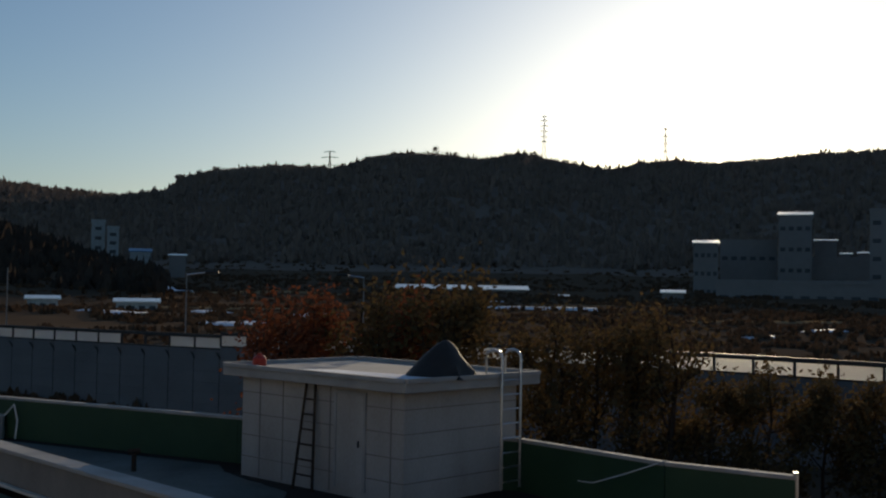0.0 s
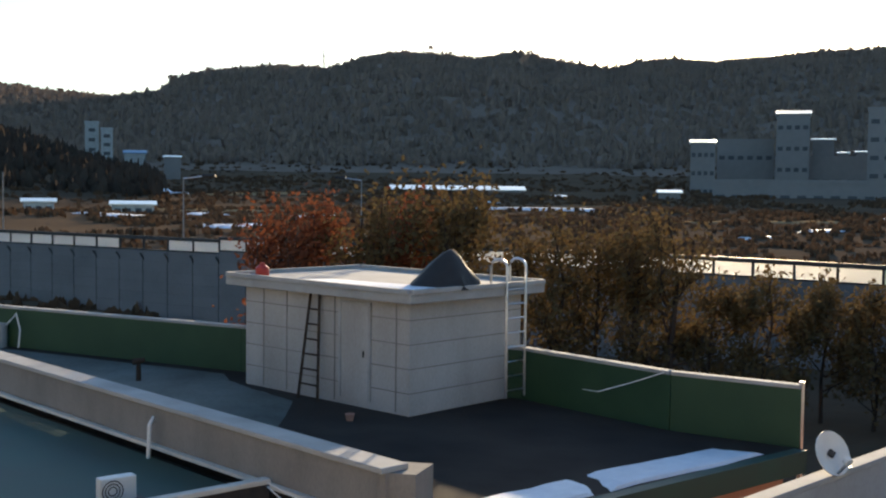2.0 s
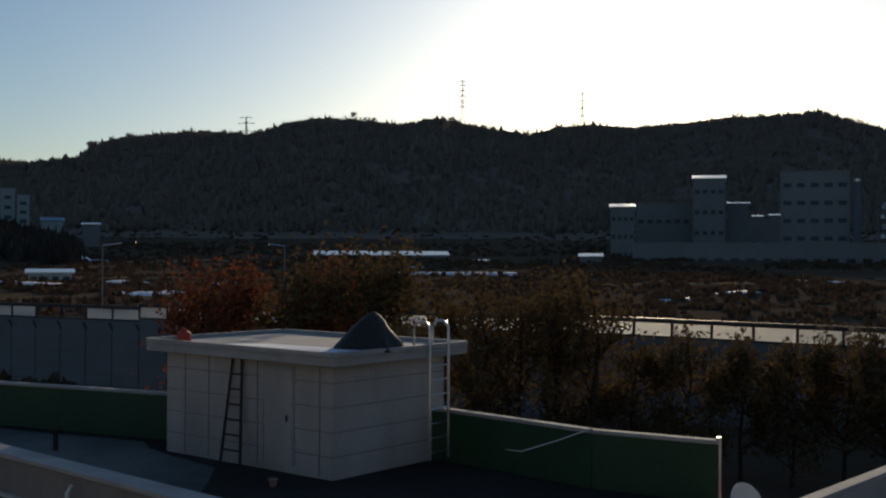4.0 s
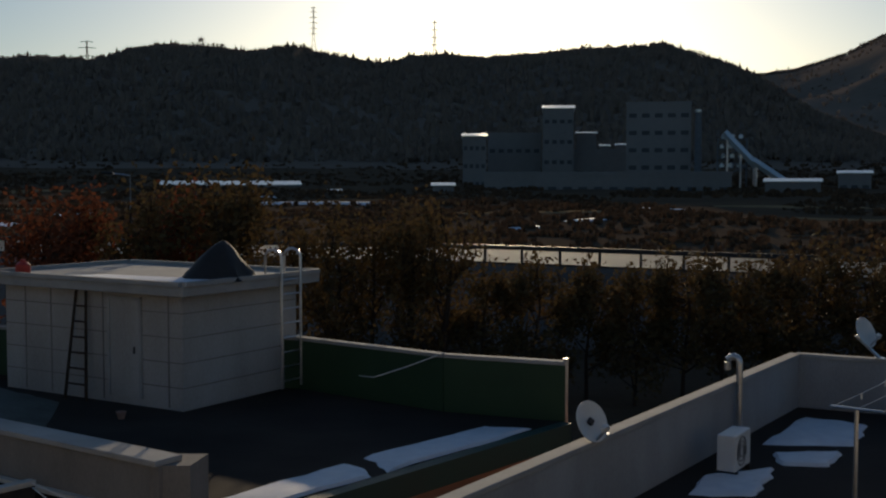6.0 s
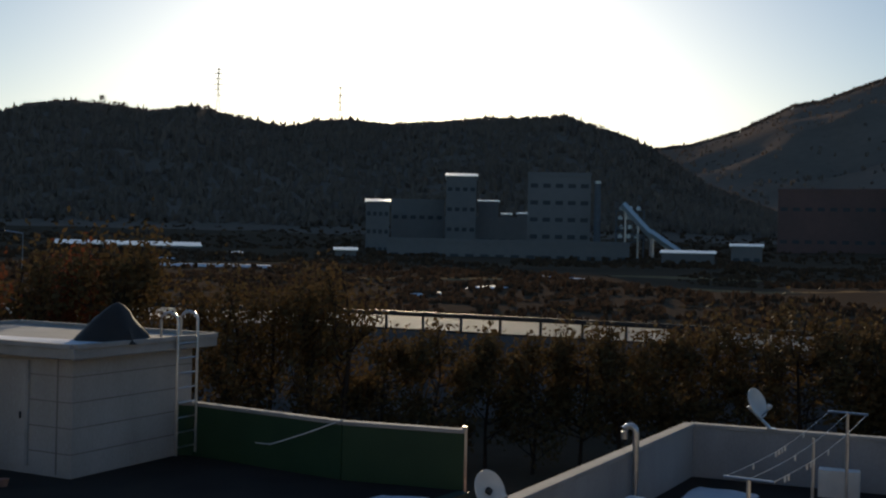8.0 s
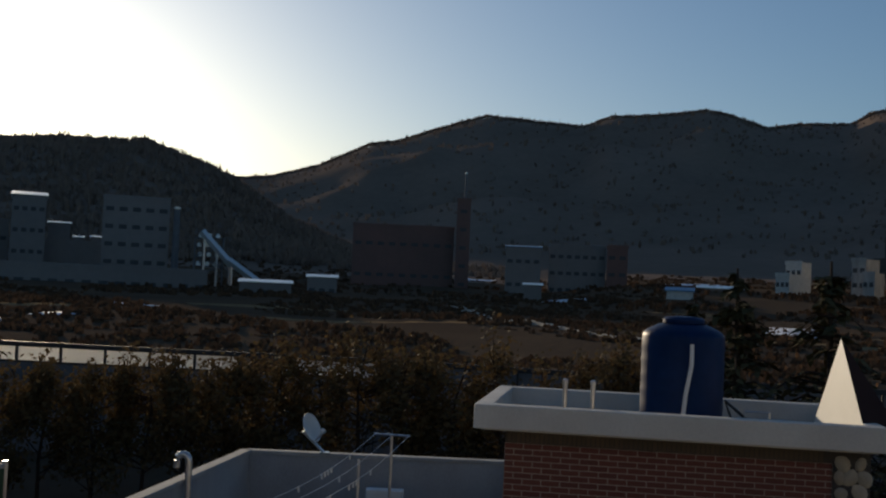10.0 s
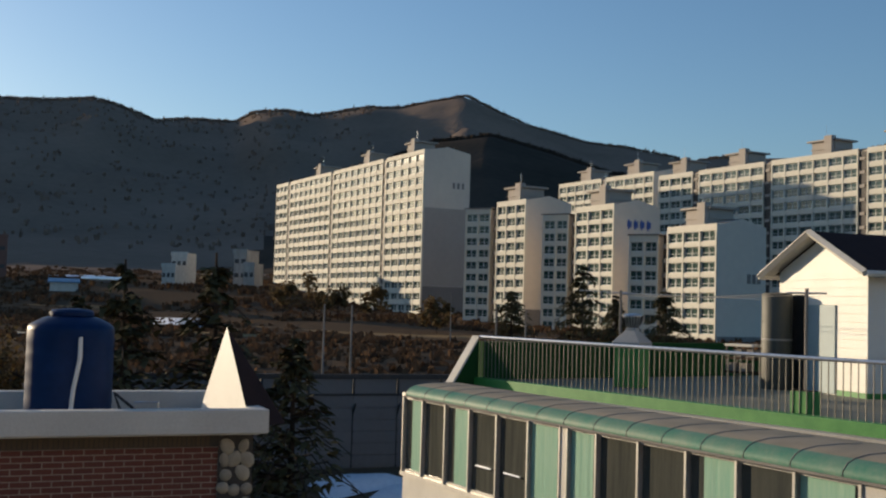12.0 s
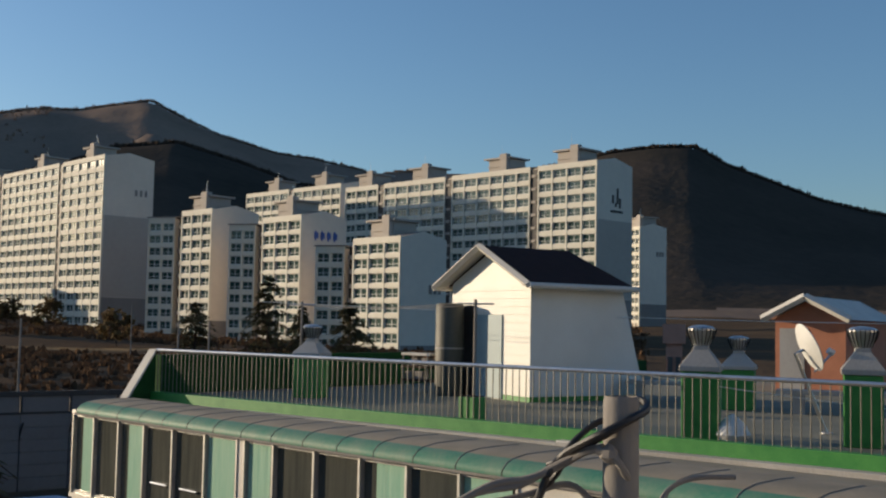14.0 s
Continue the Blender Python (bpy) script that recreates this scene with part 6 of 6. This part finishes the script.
# ---- trees ----
def tree(az, d, top_el, spread, leaf, label, seed, leaves=900, size=0.16, base=None, group="trees before the barrier"):
    """A broad tree: tapered trunk, forking limbs and many small leaf clumps with gaps."""
    r = random.Random(seed)
    p = at(az, d)
    z0 = ground(*p) if base is None else base
    h = elev(d, top_el) - z0
    t = thing("tree", label, "tree", group, (*p, z0))
    wood, crown = Mesh(), Mesh()
    o = Vector((*p, z0 - 0.1))
    tips = []
    trunk = [o, o + Vector((r.uniform(-.1, .1), r.uniform(-.1, .1), h * 0.35)), o + Vector((r.uniform(-.3, .3), r.uniform(-.3, .3), h * 0.7)), o + Vector((r.uniform(-.4, .4), r.uniform(-.4, .4), h * 0.97))]
    wood.tube(trunk, 0.016 * h, 0.004 * h, 8)
    for i in range(18):
        k = r.uniform(0.12, 0.9)
        q = trunk[0].lerp(trunk[3], k)
        a = r.uniform(0, 6.283)
        ln = spread * r.uniform(0.5, 1.0) * (1.15 - k * 0.6)
        e = q + Vector((math.cos(a) * ln, math.sin(a) * ln, h * r.uniform(0.10, 0.34) * (1.1 - k)))
        m_ = q.lerp(e, 0.5) + Vector((0, 0, -0.05 * ln))
        wood.tube([q, m_, e], 0.007 * h, 0.002 * h, 5)
        for _ in range(5):
            b = m_.lerp(e, r.uniform(0, 1))
            f = b + Vector((r.uniform(-1, 1) * ln * 0.35, r.uniform(-1, 1) * ln * 0.35, r.uniform(0.02, 0.2) * h))
            wood.tube([b, f], 0.003 * h, 0.0012 * h, 4)
            tips.append((b, f))
    for _ in range(leaves):
        b, f = tips[r.randrange(len(tips))]
        c = b.lerp(f, r.uniform(0.1, 1.2)) + Vector((r.gauss(0, 1), r.gauss(0, 1), r.gauss(0, 1))) * 0.045 * h
        s = size * r.uniform(0.5, 1.3)
        v1 = Vector((r.uniform(-1, 1), r.uniform(-1, 1), r.uniform(-1, 1))).normalized() * s
        v2 = v1.orthogonal().normalized() * s * 0.6
        crown.poly([c - v1, c + v2, c + v1, c - v2])
    part("trunk", wood, BARK, t)
    part("crown", crown, leaf, t)


def cedar(az, d, top_el, spread, label, seed, base=None, dens=19):
    """A deodar: straight trunk and drooping tiers of needle sprays."""
    r = random.Random(seed)
    p = at(az, d)
    z0 = ground(*p) if base is None else base
    h = elev(d, top_el) - z0
    t = thing("cedar_tree", label, "conifer tree", "cedars", (*p, z0))
    wood, crown = Mesh(), Mesh()
    wood.tube([(*p, z0 - 0.1), (p.x + 0.1, p.y, z0 + h * 0.5), (p.x, p.y, z0 + h)], 0.022 * h, 0.004 * h, 8)
    tiers = 24
    for i in range(tiers):
        k = 0.16 + 0.82 * i / tiers
        for _ in range(r.choice((3, 4, 4))):
            k += r.uniform(-0.012, 0.012)
            a = r.uniform(0, 6.283)
            ln = spread * (1.08 - k) * r.uniform(0.55, 1.2)
            q = Vector((*p, z0 + h * k))
            dr = Vector((math.cos(a), math.sin(a), 0))
            e = q + dr * ln + Vector((0, 0, -r.uniform(0.1, 0.42) * ln + 0.1))
            m_ = q + dr * ln * 0.5 + Vector((0, 0, 0.10 * ln))
            wood.tube([q, m_, e], 0.006 * h, 0.002 * h, 4)
            sd = Vector((-dr.y, dr.x, 0))
            for _ in range(dens):
                x = r.uniform(0.12, 1.05)
                b = (q.lerp(m_, x * 2) if x < 0.5 else m_.lerp(e, x * 2 - 1)) + sd * r.gauss(0, 0.16) * ln * x + Vector((0, 0, r.gauss(-0.1, 0.1) * (0.5 + ln / 4)))
                s = r.uniform(0.14, 0.34) * (0.6 + h / 14)
                v1 = (dr * r.uniform(0.3, 1) + sd * r.uniform(-1, 1) + Vector((0, 0, r.uniform(-0.8, 0.2)))).normalized() * s
                v2 = v1.cross(Vector((r.uniform(-.4, .4), r.uniform(-.4, .4), 1))).normalized() * s * 0.35
                crown.poly([b - v1 * 0.3, b + v2, b + v1, b - v2])
    part("trunk", wood, BARK, t)
    part("crown", crown, NEEDLE, t)


TR = "bare-limbed autumn tree with rusty leaves before the barrier"
TO = "thin tree with olive brown leaves before the barrier"
for i, (az, d, el, sp, lf) in enumerate(((13.6, 38, -0.7, 1.6, RUST), (11.4, 39, -1.2, 1.5, RUST), (9.3, 38, -0.6, 1.7, OLIVE), (7.6, 40, -1.4, 1.6, RUST), (5.0, 38, 0.0, 1.8, OLIVE), (3.6, 39, -0.1, 1.6, OLIVE), (6.3, 41, -0.8, 1.5, RUST), (1.5, 40, -2.2, 1.6, OLIVE), (-0.8, 39, -1.5, 1.6, OLIVE), (-2.8, 40, -2.0, 1.6, OLIVE), (-4.6, 39, -1.6, 1.7, OLIVE), (-6.4, 38, -0.7, 1.8, OLIVE), (-8.4, 39, -4.6, 1.9, OLIVE), (-11.1, 38, -3.9, 1.9, OLIVE), (-13.8, 39, -4.3, 1.9, OLIVE), (-16.2, 38, -4.5, 1.9, OLIVE), (-18.6, 38, -3.9, 1.9, OLIVE), (-20.6, 37, -3.9, 1.9, OLIVE), (-22.6, 38, -3.9, 1.9, OLIVE), (-24.8, 37, -3.3, 1.9, OLIVE), (-27.0, 37, -3.0, 1.9, OLIVE), (-29.4, 37, -2.4, 1.9, OLIVE), (-31.6, 36, -3.0, 1.9, OLIVE), (-34.0, 36, -2.7, 1.9, OLIVE), (-36.6, 36, -2.6, 1.9, OLIVE), (-39.2, 36, -3.1, 1.9, OLIVE), (-41.8, 36, -2.8, 1.9, OLIVE), (-44.2, 36, -1.8, 1.9, OLIVE))):
    tree(az, d, el, sp, lf, TR if lf is RUST else TO, 100 + i, 3000 if az > 2 else 3200, 0.11 if az > 2 else 0.095)
cedar(-52.4, 34, 2.4, 3.3, "dark drooping cedar before the barrier", 1)
cedar(-48.0, 35, 1.9, 3.2, "dark drooping cedar before the barrier", 2)
cedar(-56.4, 33, -1.4, 3.0, "lower dark cedar beside the barrier", 3)
cedar(-46.0, 37, 0.4, 2.4, "dark drooping cedar before the barrier", 8)
cedar(-70.9, 110, 2.4, 4.6, "dark cedar in front of the flats", 4, dens=44)
cedar(-67.3, 130, 1.0, 4.2, "dark cedar in front of the flats", 5, dens=44)
cedar(-75.1, 110, 1.2, 4.4, "dark cedar in front of the flats", 6, dens=44)
cedar(-72.6, 120, 0.9, 3.0, "dark cedar in front of the flats", 7, dens=44)
for i, (az, d, el) in enumerate(((-55.6, 230, 1.0), (-57.2, 235, 1.4), (-58.4, 230, 0.8), (-60.3, 230, 0.9), (-63.5, 190, 0.4))):
    tree(az, d, el, 4.0, OLIVE, "bare street tree in front of the flats", 300 + i, 500, 0.5)


ridge = random.Random(31)
for i, az in enumerate([5.7, 5.3, 6.1, 16.8, 17.6, 18.1] + [ridge.uniform(-20, 26) for _ in range(34)]):
    lift_ = 0.45 if i == 0 else ridge.uniform(0.08, 0.28)
    tree(az, 940, crest(NEAR_CREST, az) + lift_, 5.0, WOODS, "bare winter tree standing on the ridge", 500 + i, 160, 0.7, None, "bare trees on the ridge")

# ---- the house that the camera stands on, and unseen sky blockers behind ----
own = thing("own_house", "plain plastered house with roof terrace", "house", "", (-6, -6, 0))
part("wall", Mesh().prism([(-14, -14), (1.5, -14), (1.5, 0.8), (-14, 0.8)], 0, 6.4), PLASTER, own)
part("upper_storey", Mesh().prism([(-13, -13), (-2.2, -13), (-2.2, -0.6), (-13, -0.6)], 6.4, 9.6), PLASTER, own)
part("stair_tower", Mesh().prism([(-2.2, -13), (1.3, -13), (1.3, -4), (-2.2, -4)], 6.4, 9.6), PLASTER, own)
# added tall blocks, out of view, that cut sky light on the near roofs
for x0, y0, x1, y1, h in ((-34, -24, -18, 0, 14.0), (4, -34, 18, -16, 14.0), (-16, -36, 0, -18, 15.0)):
    t = thing("unseen_sky_blocker", "unseen plain block behind the terrace, added to cut sky light", "house", "houses behind", (x0, y0, 0))
    part("wall", Mesh().prism([(x0, y0), (x1, y0), (x1, y1), (x0, y1)], 0, h), PLASTER, t)
    part("roof", Mesh().prism([(x0 - 0.3, y0 - 0.3), (x1 + 0.3, y0 - 0.3), (x1 + 0.3, y1 + 0.3), (x0 - 0.3, y1 + 0.3)], h, h + 0.3), CONC, t)
